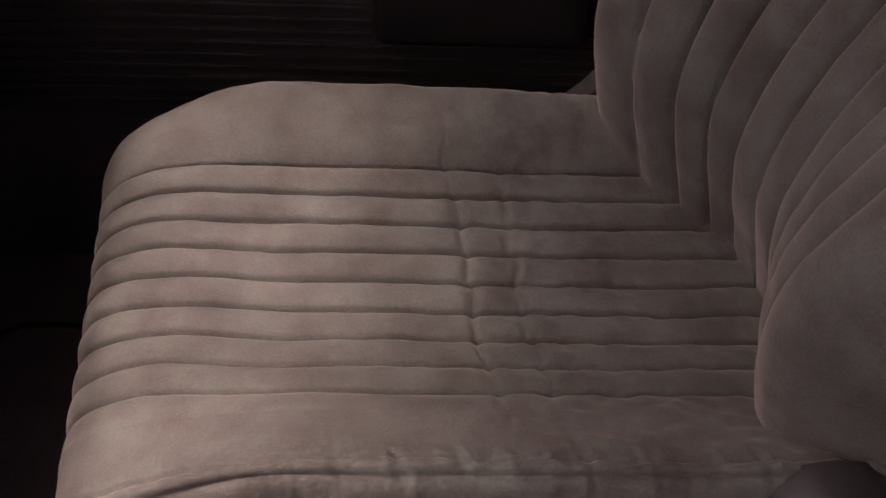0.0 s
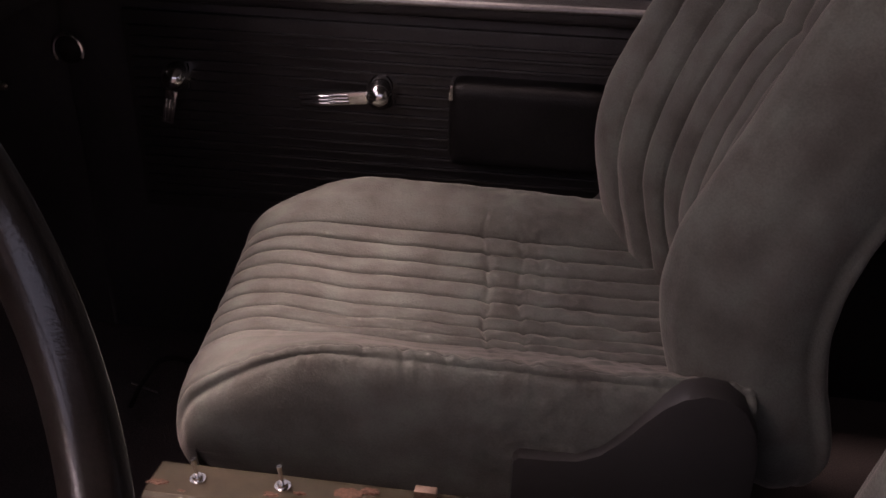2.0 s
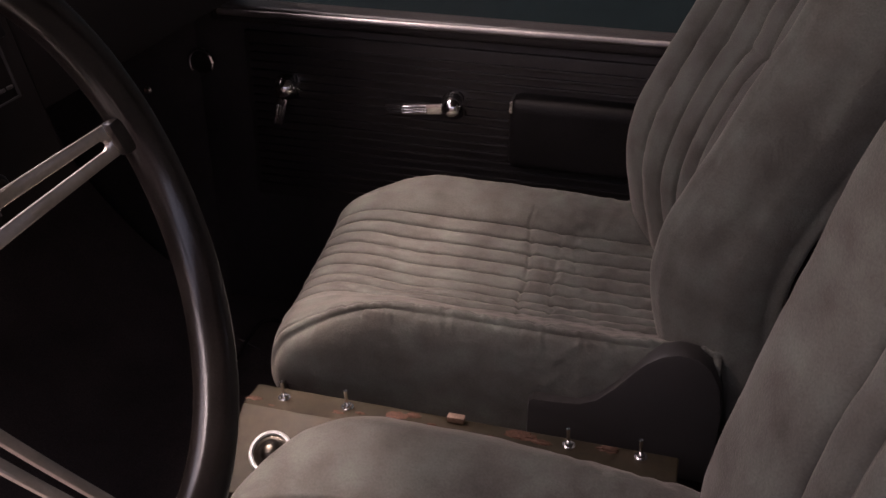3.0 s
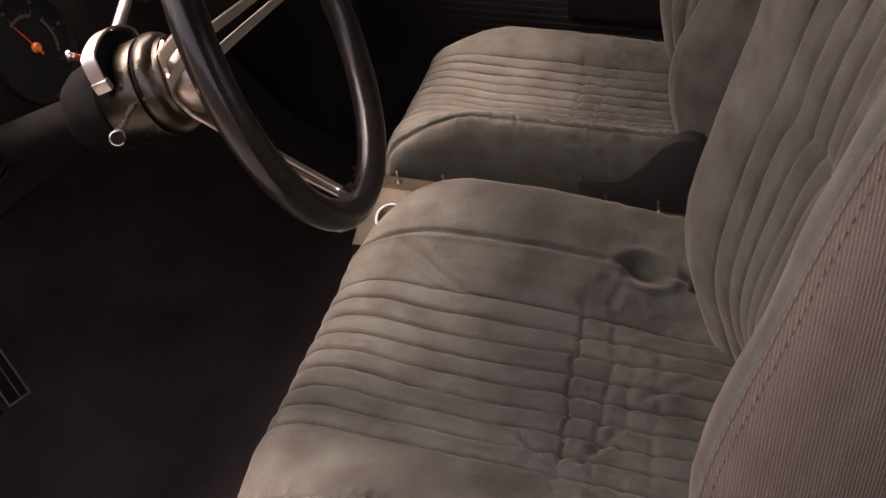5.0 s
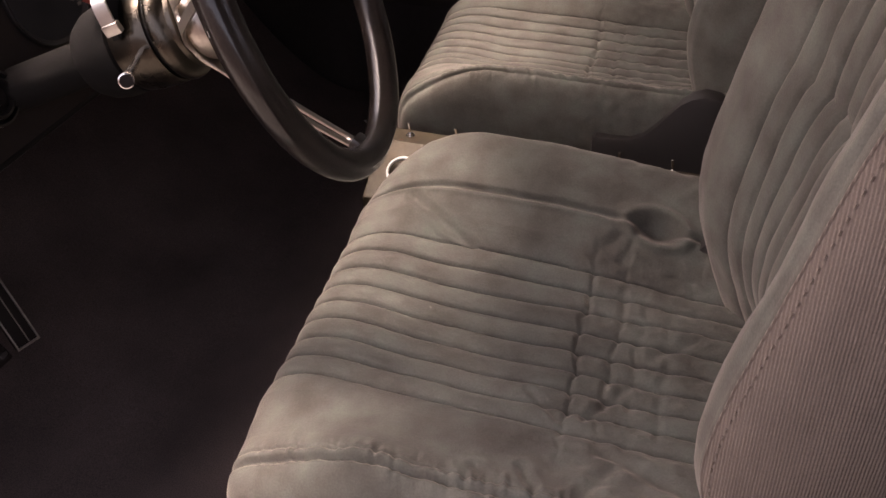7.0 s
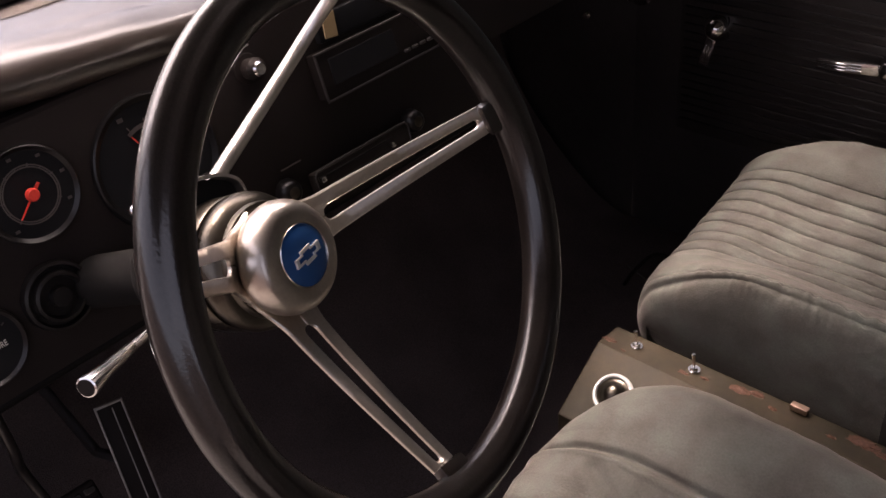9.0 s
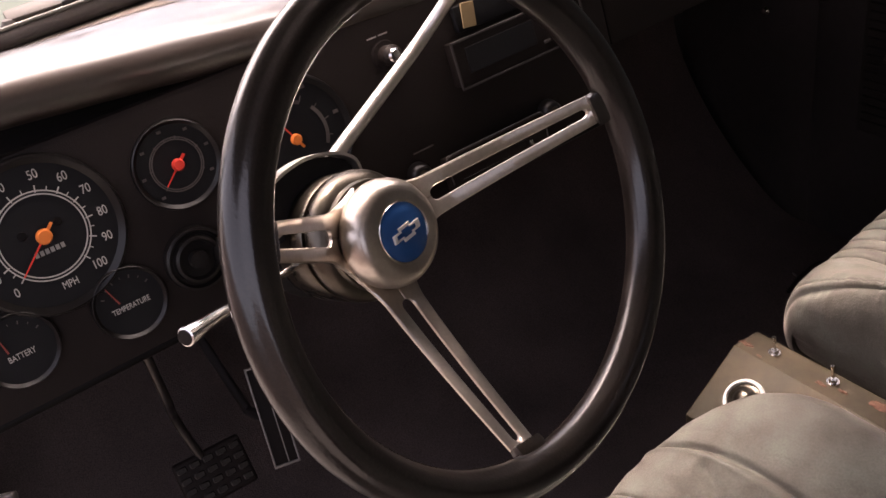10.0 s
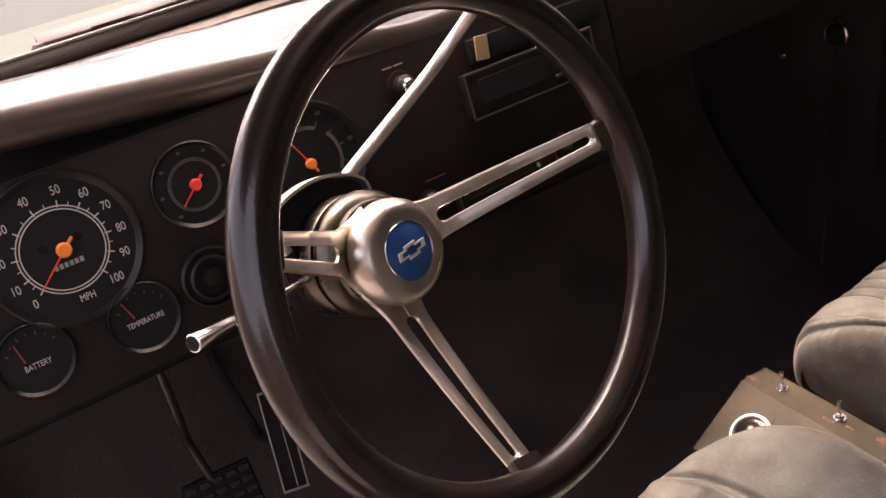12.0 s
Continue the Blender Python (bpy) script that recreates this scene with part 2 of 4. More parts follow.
def slab(outline, depth, m=Matrix(), bevel=0.0, holes=()):
    """A flat plate: an outline in the pose's xy, with holes, and depth along -z."""
    bm = bmesh.new()
    loops = []
    for loop in (outline, *holes):
        vs = [bm.verts.new((x, y, 0)) for x, y in loop]
        loops.append([bm.edges.new((vs[i], vs[(i + 1) % len(vs)])) for i in range(len(vs))])
    if holes:
        bmesh.ops.triangle_fill(bm, use_beauty=True, use_dissolve=False, edges=[e for lo in loops for e in lo], normal=(0, 0, 1))
    else:
        bm.faces.new(list(bm.verts))
    got = bmesh.ops.extrude_face_region(bm, geom=bm.faces[:])
    bmesh.ops.translate(bm, vec=(0, 0, -depth), verts=[v for v in got["geom"] if isinstance(v, bmesh.types.BMVert)])
    bmesh.ops.recalc_face_normals(bm, faces=bm.faces)
    if bevel:
        rim = [e for e in bm.edges if len(e.link_faces) == 2 and e.calc_face_angle(0) > 0.9]
        bmesh.ops.bevel(bm, geom=rim, offset=bevel, segments=2, affect="EDGES", profile=0.6)
    bmesh.ops.transform(bm, matrix=m, verts=bm.verts)
    return bm


def loft(points, closed=False):
    """A mesh over a grid of points, an array of rows x columns x 3."""
    rows, cols = points.shape[:2]
    faces = []
    for j in range(rows - 1):
        for k in range(cols if closed else cols - 1):
            k2 = (k + 1) % cols
            faces.append((j * cols + k, j * cols + k2, (j + 1) * cols + k2, (j + 1) * cols + k))
    me = bpy.data.meshes.new("loft")
    me.from_pydata([tuple(p) for p in points.reshape(-1, 3)], [], faces)
    return me


def lettering(text, size, m, mat, parent, name="lettering", depth=0.0003):
    cu = bpy.data.curves.new(name, "FONT")
    cu.body, cu.size, cu.align_x, cu.align_y, cu.extrude = text, size, "CENTER", "CENTER", depth
    tmp = bpy.data.objects.new(name, cu)
    me = bpy.data.meshes.new_from_object(tmp)
    bpy.data.objects.remove(tmp)
    me.transform(m)
    return part(name, me, mat, parent, smooth=False)


def smooth_profile(points, count, close=False):
    pts = [(a, b, 0) for a, b in points]
    if close:
        dense = spline(pts + pts[:1], 600)
    else:
        dense = spline(pts, 600)
    d = np.array([(q.x, q.y) for q in dense])
    s = np.concatenate([[0], np.cumsum(np.hypot(*np.diff(d, axis=0).T))])
    u = np.linspace(0, s[-1], count + 1)[:-1] if close else np.linspace(0, s[-1], count)
    return np.interp(u, s, d[:, 0]), np.interp(u, s, d[:, 1])


# ---- the cab ----
FLOOR = 0.05
ground = part("ground", box((400, 400, 0.1), pose(0, 0, -0.65)), GROUND, smooth=False)
tagged(ground, "pale worn concrete ground under the truck", "ground", kind="structure")
yard = part("wall_yard", box((9, 0.2, 3.2), pose(0, 2.6, 1.0)), BARN, smooth=False)
tagged(yard, "dark green boarded wall beside the truck", "wall", kind="structure")
floor = part("floor", box((1.8, 1.66, 0.05), pose(0.05, 0.2, FLOOR - 0.025)), CARPET, smooth=False)
tagged(floor, "black worn carpet on the cab floor", "floor", kind="structure")
sillplate = part("trim", box((1.5, 0.05, 0.07), pose(0.2, -0.655, FLOOR), 0.012), TEAL)
tagged(sillplate, "dark painted door sill of the cab", "sill", kind="structure")
front = part("wall_front", box((0.04, 1.7, 1.0), pose(-0.86, 0.2, 0.45)), DARK_METAL, smooth=False)
tagged(front, "black firewall behind the footwell", "firewall", kind="structure")
tx, tz = smooth_profile([(-0.30, 0.0525), (-0.45, 0.056), (-0.56, 0.085), (-0.68, 0.18), (-0.78, 0.30), (-0.835, 0.42), (-0.838, 0.60)], 30)
toe = part("toe_board", loft(np.array([[(a, y, b) for a, b in zip(tx, tz)] for y in np.linspace(-0.61, 1.01, 12)])), CARPET)
tagged(toe, "black carpeted sloping toe board", "toe board", kind="structure")
rear_bm = bmesh.new()
for size, at in (((0.04, 1.7, 0.98), (0.98, 0.2, 0.5)), ((0.04, 1.7, 0.12), (0.98, 0.2, 1.4)), ((0.04, 0.2, 0.36), (0.98, -0.55, 1.16)), ((0.04, 0.2, 0.36), (0.98, 0.95, 1.16))):
    box(size, pose(*at), bm=rear_bm)
tagged(part("wall_rear", rear_bm, DARK_METAL, smooth=False), "dark rear cab wall with a back window opening", "wall", kind="structure")
tagged(part("ceiling", box((1.28, 1.7, 0.05), pose(0.36, 0.2, 1.47), 0.015), HEADLINER), "dark cab roof lining", "ceiling", kind="structure")
tagged(part("trim", box((0.05, 1.66, 0.10), pose(-0.245, 0.2, 1.41), 0.015), HEADLINER), "dark windshield header rail", "header rail", kind="structure")
for y in (-0.64, 1.03):
    tagged(part("trim", tube([(-0.47, y, 0.95), (-0.40, y, 1.15), (-0.26, y, 1.46)], 0.028), DARK_METAL), "dark windshield pillar", "pillar", kind="structure")
cowl_side = part("wall_right", box((0.44, 0.04, 0.95), pose(-0.66, 1.06, 0.48), 0.01), DARK_METAL)
tagged(cowl_side, "black kick panel ahead of the door", "kick panel", kind="structure")
cowl_left = part("wall_left", box((0.40, 0.04, 0.95), pose(-0.68, -0.67, 0.48), 0.01), DARK_METAL)
tagged(cowl_left, "black kick panel ahead of the driver's door opening", "kick panel", kind="structure")

# the next two walls and roof are unseen, added to hold back sky light
tagged(part("wall_sky_block", box((8.5, 0.2, 2.3), pose(1.4, -3.3, 0.55)), PLASTER, smooth=False), "unseen warm grey wall added beside the truck to block low sky light", "wall", kind="structure")
tagged(part("wall_sky_block", box((0.2, 4.0, 3.6), pose(4.6, 0.75, 1.2)), BARN, smooth=False), "unseen dark wall added behind the truck to block sky light", "wall", kind="structure")
tagged(part("ceiling", box((4.9, 4.0, 0.12), pose(2.35, 0.75, 3.05)), BARN, smooth=False), "unseen dark roof added above the truck to block sky light", "roof", kind="structure")
tagged(part("wall_left", box((0.34, 0.05, 0.78), pose(0.83, -0.665, 0.37), 0.015), DARK_METAL), "dark cab corner behind the driver's door opening", "cab corner", kind="structure")
tagged(part("wall_left", box((0.14, 0.05, 0.72), pose(0.93, -0.665, 1.1), 0.015), DARK_METAL), "dark cab corner pillar behind the driver's door opening", "cab corner", kind="structure")
# windshield and its gasket
ws = part("window_1", box((0.004, 1.62, 0.56), pose(-0.365, 0.2, 1.215, 0, 21, 0)), glass, smooth=False)
ws.visible_shadow = False
tagged(ws, "clear windshield glass", "windshield", kind="structure")
tagged(part("trim", tube([(-0.455, -0.64, 0.965), (-0.462, 0.2, 0.972), (-0.455, 1.03, 0.965)], 0.011, count=20), material("faded_rubber", (0.055, 0.047, 0.042), 0.75, grain=300, stain_vary=0.3)), "faded black rubber windshield gasket", "gasket", kind="structure")

# hood outside
hood = thing("hood", (-1.2, 0.2, 0.9), "glossy pale cream green truck hood in daylight", "hood")
gy, gx = np.meshgrid(np.linspace(-0.75, 1.15, 30), np.linspace(-2.1, -0.62, 24))
hz = 0.965 - 0.05 * ((gy - 0.2) / 0.95) ** 2 - 0.06 * ((gx + 0.62) / 1.5) ** 2
hood_grid = np.stack([gx, gy, hz], -1)
hood_grid = np.concatenate([hood_grid[:1] - (0, 0, 0.45), hood_grid], 0)
edge_l, edge_r = hood_grid[:, :1] - (0, 0, 0.45), hood_grid[:, -1:] - (0, 0, 0.45)
part("hood_panel", loft(np.concatenate([edge_l, hood_grid, edge_r], 1)), HOODP, hood)
cowl = thing("cowl_panel", (-0.54, 0.2, 0.9), "pale painted cowl panel below the windshield", "cowl")
part("panel", box((0.16, 1.75, 0.02), pose(-0.545, 0.2, 0.958, 0, -3, 0), 0.006), plain("pale_paint", (0.085, 0.115, 0.07), 0.45), cowl)
ARM_PAINT = plain("faded_arm_paint", (0.15, 0.132, 0.115), 0.5)
wiper = thing("wiper", (-0.47, -0.34, 0.98), "bare metal windshield wiper arm with a black blade", "wiper")
part("pivot", lathe([(0, 0.010), (0.005, 0.009), (0.008, 0.004), (0.009, 0)], pose(-0.475, -0.335, 0.972)), ARM_PAINT, wiper)
part("arm", slab([(0, -0.007), (0.10, -0.010), (0.26, -0.004), (0.26, 0.003), (0.10, 0.009), (0, 0.008)], 0.008, pose(-0.478, -0.335, 0.984, 28, -2, 86), 0.002), ARM_PAINT, wiper)
part("blade", box((0.005, 0.36, 0.008), pose(-0.470, -0.10, 0.981, 0, 0, 2), 0.002), DARK_METAL, wiper)
tagged(part("trim", tube([(-0.449, -0.64, 0.976), (-0.456, 0.2, 0.983), (-0.449, 1.03, 0.976)], 0.0022, 8, 20), plain("gasket_edge", (0.12, 0.115, 0.10), 0.5)), "pale edge strip of the windshield gasket", "gasket strip", kind="structure")


# ---- passenger door ----
DOOR_Y = 1.02
door = thing("door_1", (0.1, DOOR_Y, 0.1), "closed black door with ribbed trim panel and chrome handles", "door", kind="structure")
part("door_shell", box((1.50, 0.05, 0.72), pose(0.25, DOOR_Y + 0.035, 0.32), 0.015), DARK_METAL, door)
part("sill_cap", box((1.34, 0.06, 0.03), pose(0.22, DOOR_Y + 0.015, 0.672), 0.011, 3), BLACK_VINYL, door)
part("sill_trim", tube([(-0.43, DOOR_Y - 0.014, 0.675), (0.88, DOOR_Y - 0.014, 0.685)], 0.006, 10), SILL_STRIP, door, "worn metal window sill strip")
part("trim_panel", box((1.2, 0.012, 0.33), pose(0.21, DOOR_Y + 0.004, 0.475), 0.004), BLACK_VINYL, door)
rib_count = 18
rib_me = None
for i in range(rib_count):
    z = 0.335 + i * 0.0165
    m = pose(0.21, DOOR_Y - 0.003, z)
    if rib_me is None:
        ob = part("rib", box((1.18, 0.008, 0.006), Matrix(), 0.0025), BLACK_VINYL, door)
        rib_me = ob.data
        ob.matrix_basis = m
    else:
        ob = part("rib", rib_me, BLACK_VINYL, door)
        ob.matrix_basis = m
part("window_frame", tube([(-0.44, DOOR_Y + 0.03, 0.68), (-0.30, DOOR_Y + 0.03, 1.10), (-0.1, DOOR_Y + 0.03, 1.42), (0.85, DOOR_Y + 0.03, 1.42), (0.88, DOOR_Y + 0.03, 0.68)], 0.018), DARK_METAL, door)
pane = part("pane", box((1.2, 0.004, 0.7), pose(0.25, DOOR_Y + 0.03, 1.03)), glass, door, smooth=False)
pane.visible_shadow = False


def crank_handle(name, hub, way, length, label):
    """A chrome hub with a ribbed paddle arm."""
    t = part(name, lathe([(0, 0.030), (0.010, 0.028), (0.017, 0.022), (0.023, 0.008), (0.026, 0.0), (0.026, -0.012)], axes(hub, (0, -1, 0)), 28), CHROME, door, label)
    w = Vector(way).normalized()
    a = Vector(hub) + Vector((0, -0.014, 0))
    side = w.cross(Vector((0, 1, 0)))
    m = Matrix.Translation(a + w * (0.018 + length / 2)) @ Matrix((w, side, (0, -1, 0))).transposed().to_4x4()
    bm = box((length, 0.020, 0.009), m, 0.003)
    for k in (-1, 0, 1):
        box((length * 0.72, 0.0032, 0.004), m @ pose(length * 0.12, k * 0.0055, 0.0055), 0.001, 1, bm)
    part("arm", bm, CHROME, t)
    return t


crank_handle("window_crank", (0.012, DOOR_Y - 0.012, 0.538), (-1, 0, -0.10), 0.105, "chrome window crank with ribbed arm")
crank_handle("door_handle", (-0.307, DOOR_Y - 0.010, 0.542), (-0.25, 0, -1), 0.055, "small chrome door latch handle")
arm = part("armrest", box((0.235, 0.06, 0.13), pose(0.235, DOOR_Y - 0.02, 0.508), 0.022, 4), DIMMED_ARM_VINYL, door, "padded black vinyl armrest")
for x in (0.122, 0.349):
    part("end_cap", box((0.007, 0.040, 0.024), pose(x, DOOR_Y - 0.028, 0.560), 0.003), CHROME, arm)
vent = thing("vent_knob", (-0.478, 1.0, 0.56), "chrome vent pull on the kick panel", "vent knob")
part("knob", lathe([(0, 0.042), (0.012, 0.040), (0.021, 0.033), (0.023, 0.026), (0.011, 0.020), (0.010, 0)], axes((-0.478, 1.042, 0.572), (0, -1, 0)), 24), BLACK_PLASTIC, vent)
part("trim_ring", tube([(-0.478 + 0.023 * math.cos(a), 1.010, 0.572 + 0.026 * math.sin(a)) for a in np.linspace(-0.4, 3.8, 24)], 0.0042, 8), CHROME, vent)
pull = thing("pull_knob", (-0.611, 1.03, 0.499), "small chrome pull knob on the black kick panel", "pull knob")
part("knob", lathe([(0, 0.022), (0.006, 0.021), (0.009, 0.016), (0.006, 0.008), (0.005, 0), (0.012, 0)], axes((-0.611, 1.041, 0.499), (0, -1, 0)), 20), CHROME, pull)


# ---- seats ----
def fabric_noise(p, scale, seed=0.0):
    return np.array([noise.noise(Vector((a * scale + seed, b * scale, c * scale))) for a, b, c in p.reshape(-1, 3)]).reshape(p.shape[:2])


def normals(p, wrap=False):
    du = np.gradient(p, axis=0)
    if wrap:
        dv = (np.roll(p, -1, 1) - np.roll(p, 1, 1)) / 2
    else:
        dv = np.gradient(p, axis=1)
    n = np.cross(du, dv)
    return n / np.maximum(np.linalg.norm(n, axis=2, keepdims=True), 1e-9)


def channels(o, lines, depth):
    """Padded channels: zero on the sewn lines, full between them."""
    h = np.zeros_like(o)
    for a, b in zip(lines, lines[1:]):
        inside = (o >= a) & (o <= b)
        h = np.where(inside, depth * np.abs(np.sin(np.pi * (o - a) / (b - a))) ** 0.42, h)
    for a in lines:
        h = h - 0.38 * depth * np.exp(-((o - a) / 0.0022) ** 2)
    out = np.maximum(lines[0] - o, o - lines[-1])
    return np.where(out > 0, depth * np.sin(np.pi / 2 * np.clip(out / 0.02, 0, 1)) ** 0.42 * np.clip(1.6 - out / 0.06, 0, 1), h)


def seam(o, at, width, depth):
    return -depth * np.exp(-((o - at) / width) ** 2)


def cushion(seat, cy, xf, length, profile, lines, seams, crease, zb, seed, skew, front, folds=(), gather=0.0022, slump=0.0, dimple=None, press=1.0, ramp=0.16, corner=(0.055, 0.055), draw=0.06, lip=0.048, drop=0.050, stitch=0.0080):
    """A padded cushion: sewn channels that roll over a rounded front, flat there and dished between bolsters behind."""
    rows = [spline([(a, b, 0) for a, b in pts], 800) for pts in (profile, front)]
    o, z = (np.array([q[k] for q in rows[0]]) for k in (0, 1))
    of, zf = (np.array([q[k] for q in rows[1]]) for k in (0, 1))
    theta = np.linspace(0.0, math.pi / 2, 54)
    half = max(abs(o))
    radius = 0.115 + 0.04 * (np.abs(o) / half) ** 2
    nose = radius[None, :] * (1 - np.cos(theta) ** 0.85)[:, None]
    under = np.linspace(-1.35, 0.0, 10)[:-1]
    tuck = np.broadcast_to((0.075 * (1 - np.cos(under)))[:, None], (9, len(o)))
    rest = radius[None, :] + np.linspace(0, 1, 241)[1:, None] * (length - radius[None, :])
    D = np.concatenate([tuck, nose, rest], 0)
    H = np.broadcast_to(np.concatenate([np.zeros(9), np.sin(theta) ** 0.85, np.ones(240)])[:, None], D.shape)
    fall = np.concatenate([drop * np.sin(under), np.zeros(54 + 240)])[:, None]
    g = np.clip((D - 0.03) / ramp, 0, 1)
    g = g * g * (3 - 2 * g)
    O = of + (o - of) * g
    Z = np.broadcast_to(z, D.shape)
    Zs = zf + (z - zf) * g - slump * np.clip((D - 0.28) / 0.24, 0, 1) ** 1.5 * np.clip((o - 0.10) / 0.10, 0, 1) * np.clip((Z - zb) / 0.1, 0, 1)
    zn = zb + lip
    below = np.clip((zn - Zs) / drop, 0, 0.98)
    D = np.maximum(D, 0.075 * (1 - np.cos(np.arcsin(below))))
    lo, hi = int(np.argmin(o)), int(np.argmax(o))
    side_o = O.copy()
    side_o[:, :lo], side_o[:, hi:] = O[:, lo:lo + 1], O[:, hi:hi + 1]
    bend = np.zeros_like(O)
    for s_, rad in ((-1, corner[0]), (1, corner[1])):
        past = np.clip((s_ * side_o - (np.abs(o[lo] if s_ < 0 else o[hi]) - rad)) / rad, 0, 1)
        bend = bend + 0.75 * rad * (1 - np.sqrt(1 - np.minimum(past, 0.995) ** 2))
    X = xf + D - skew * O + bend * np.clip(1 - D / 0.16, 0, 1) ** 1.5
    Zt = np.where(Zs < zn, np.minimum(Zs, zn + fall), zn + (Zs - zn) * H + fall)
    Y = cy + O * (1 - np.where(O < 0, draw, 0.06) * np.clip(1 - D / 0.14, 0, 1) ** 2)
    P = np.stack([X, Y, Zt], -1)
    top = np.clip((Z - zb - 0.05) / 0.03, 0, 1)
    fade = np.clip(H * 1.6 - 0.15, 0, 1)
    wave_o = O + 0.0013 * fabric_noise(P, 14, seed + 21) + 0.0007 * fabric_noise(P, 40, seed + 23)
    disp = channels(wave_o, lines, 0.0095) * fade * top
    for at in seams:
        disp = disp + seam(O + 0.0012 * fabric_noise(P, 22, seed + 31), at, 0.0042, stitch) * top * fade
        inward = (at - O) * np.sign(at)
        disp = disp + 0.0024 * np.exp(-((inward - 0.0075) / 0.004) ** 2) * (stitch / 0.008) * top * fade
        if at < 0:
            # the sewn edge on the door side is gathered into short wrinkles
            disp = disp + seam(O, at + 0.0145, 0.0022, 0.0022) * top * fade
            near_seam = np.clip((Z - z[lo + int(np.argmin(np.abs(o[lo:hi] - at)))] + 0.028) / 0.022, 0, 1)
            ripple = fabric_noise(np.stack([X, Y * 0.25, Zt * 0.3], -1), 55, seed + at)
            disp = disp + 0.6 * gather * ripple * np.exp(-((inward + 0.004) / 0.022) ** 2) * near_seam * np.clip((D - 0.10) / 0.1, 0, 1)
            pucker = fabric_noise(np.stack([X * 2.3 + inward * 0.5, Y * 0.35, Zt * 0.35], -1), 55, seed + 2 * at)
            reach = 0.019 + 0.012 * fabric_noise(np.stack([X, Y * 0, Zt * 0], -1), 30, seed + 5)
            disp = disp + 1.35 * gather * pucker * np.exp(-((inward - 0.010) / reach) ** 2) * near_seam * np.clip((D - 0.02) / 0.06, 0, 1)
    sat = np.exp(-((O - np.mean(lines)) / 0.16) ** 4)
    wob = 0.008 * fabric_noise(P, 16, seed + 3) + 0.006 * fabric_noise(P, 45, seed + 4)
    for off, w, dep in ((0.0, 0.0042, 0.0058), (0.043, 0.005, 0.0046), (0.070, 0.005, 0.002), (0.105, 0.008, 0.0022)):
        disp = disp + seam(D + wob, crease + off, w, press * dep) * sat
    disp = disp + 0.003 * fabric_noise(P, 11, seed) * top + 0.001 * fabric_noise(P, 45, seed + 7) * top
    worn = np.clip((D - crease + 0.05) / 0.08, 0, 1)
    disp = disp + 0.0022 * fabric_noise(P, 62, seed + 9) * top * worn
    for d0, o0, d1, o1, wid, dep in folds:
        ex, ey = d1 - d0, o1 - o0
        ll = ex * ex + ey * ey
        t = np.clip(((D - d0) * ex + (O - o0) * ey) / ll, 0, 1)
        gap = np.hypot(D - d0 - t * ex, O - o0 - t * ey)
        disp = disp - dep * np.exp(-(gap / wid) ** 2) + 0.45 * dep * np.exp(-((gap - 2.2 * wid) / wid) ** 2)
    if dimple:
        d0, o0, ra, rb_, dep = dimple
        rr = np.hypot((D - d0) / ra, (O - o0) / rb_)
        disp = disp * (1 - np.exp(-(rr / 1.15) ** 4)) - dep * np.exp(-rr ** 4) + 0.32 * dep * np.exp(-((rr - 1.5) / 0.34) ** 2)
    P = P + normals(P) * disp[..., None]
    return part("cushion", loft(P), VELOUR, seat)


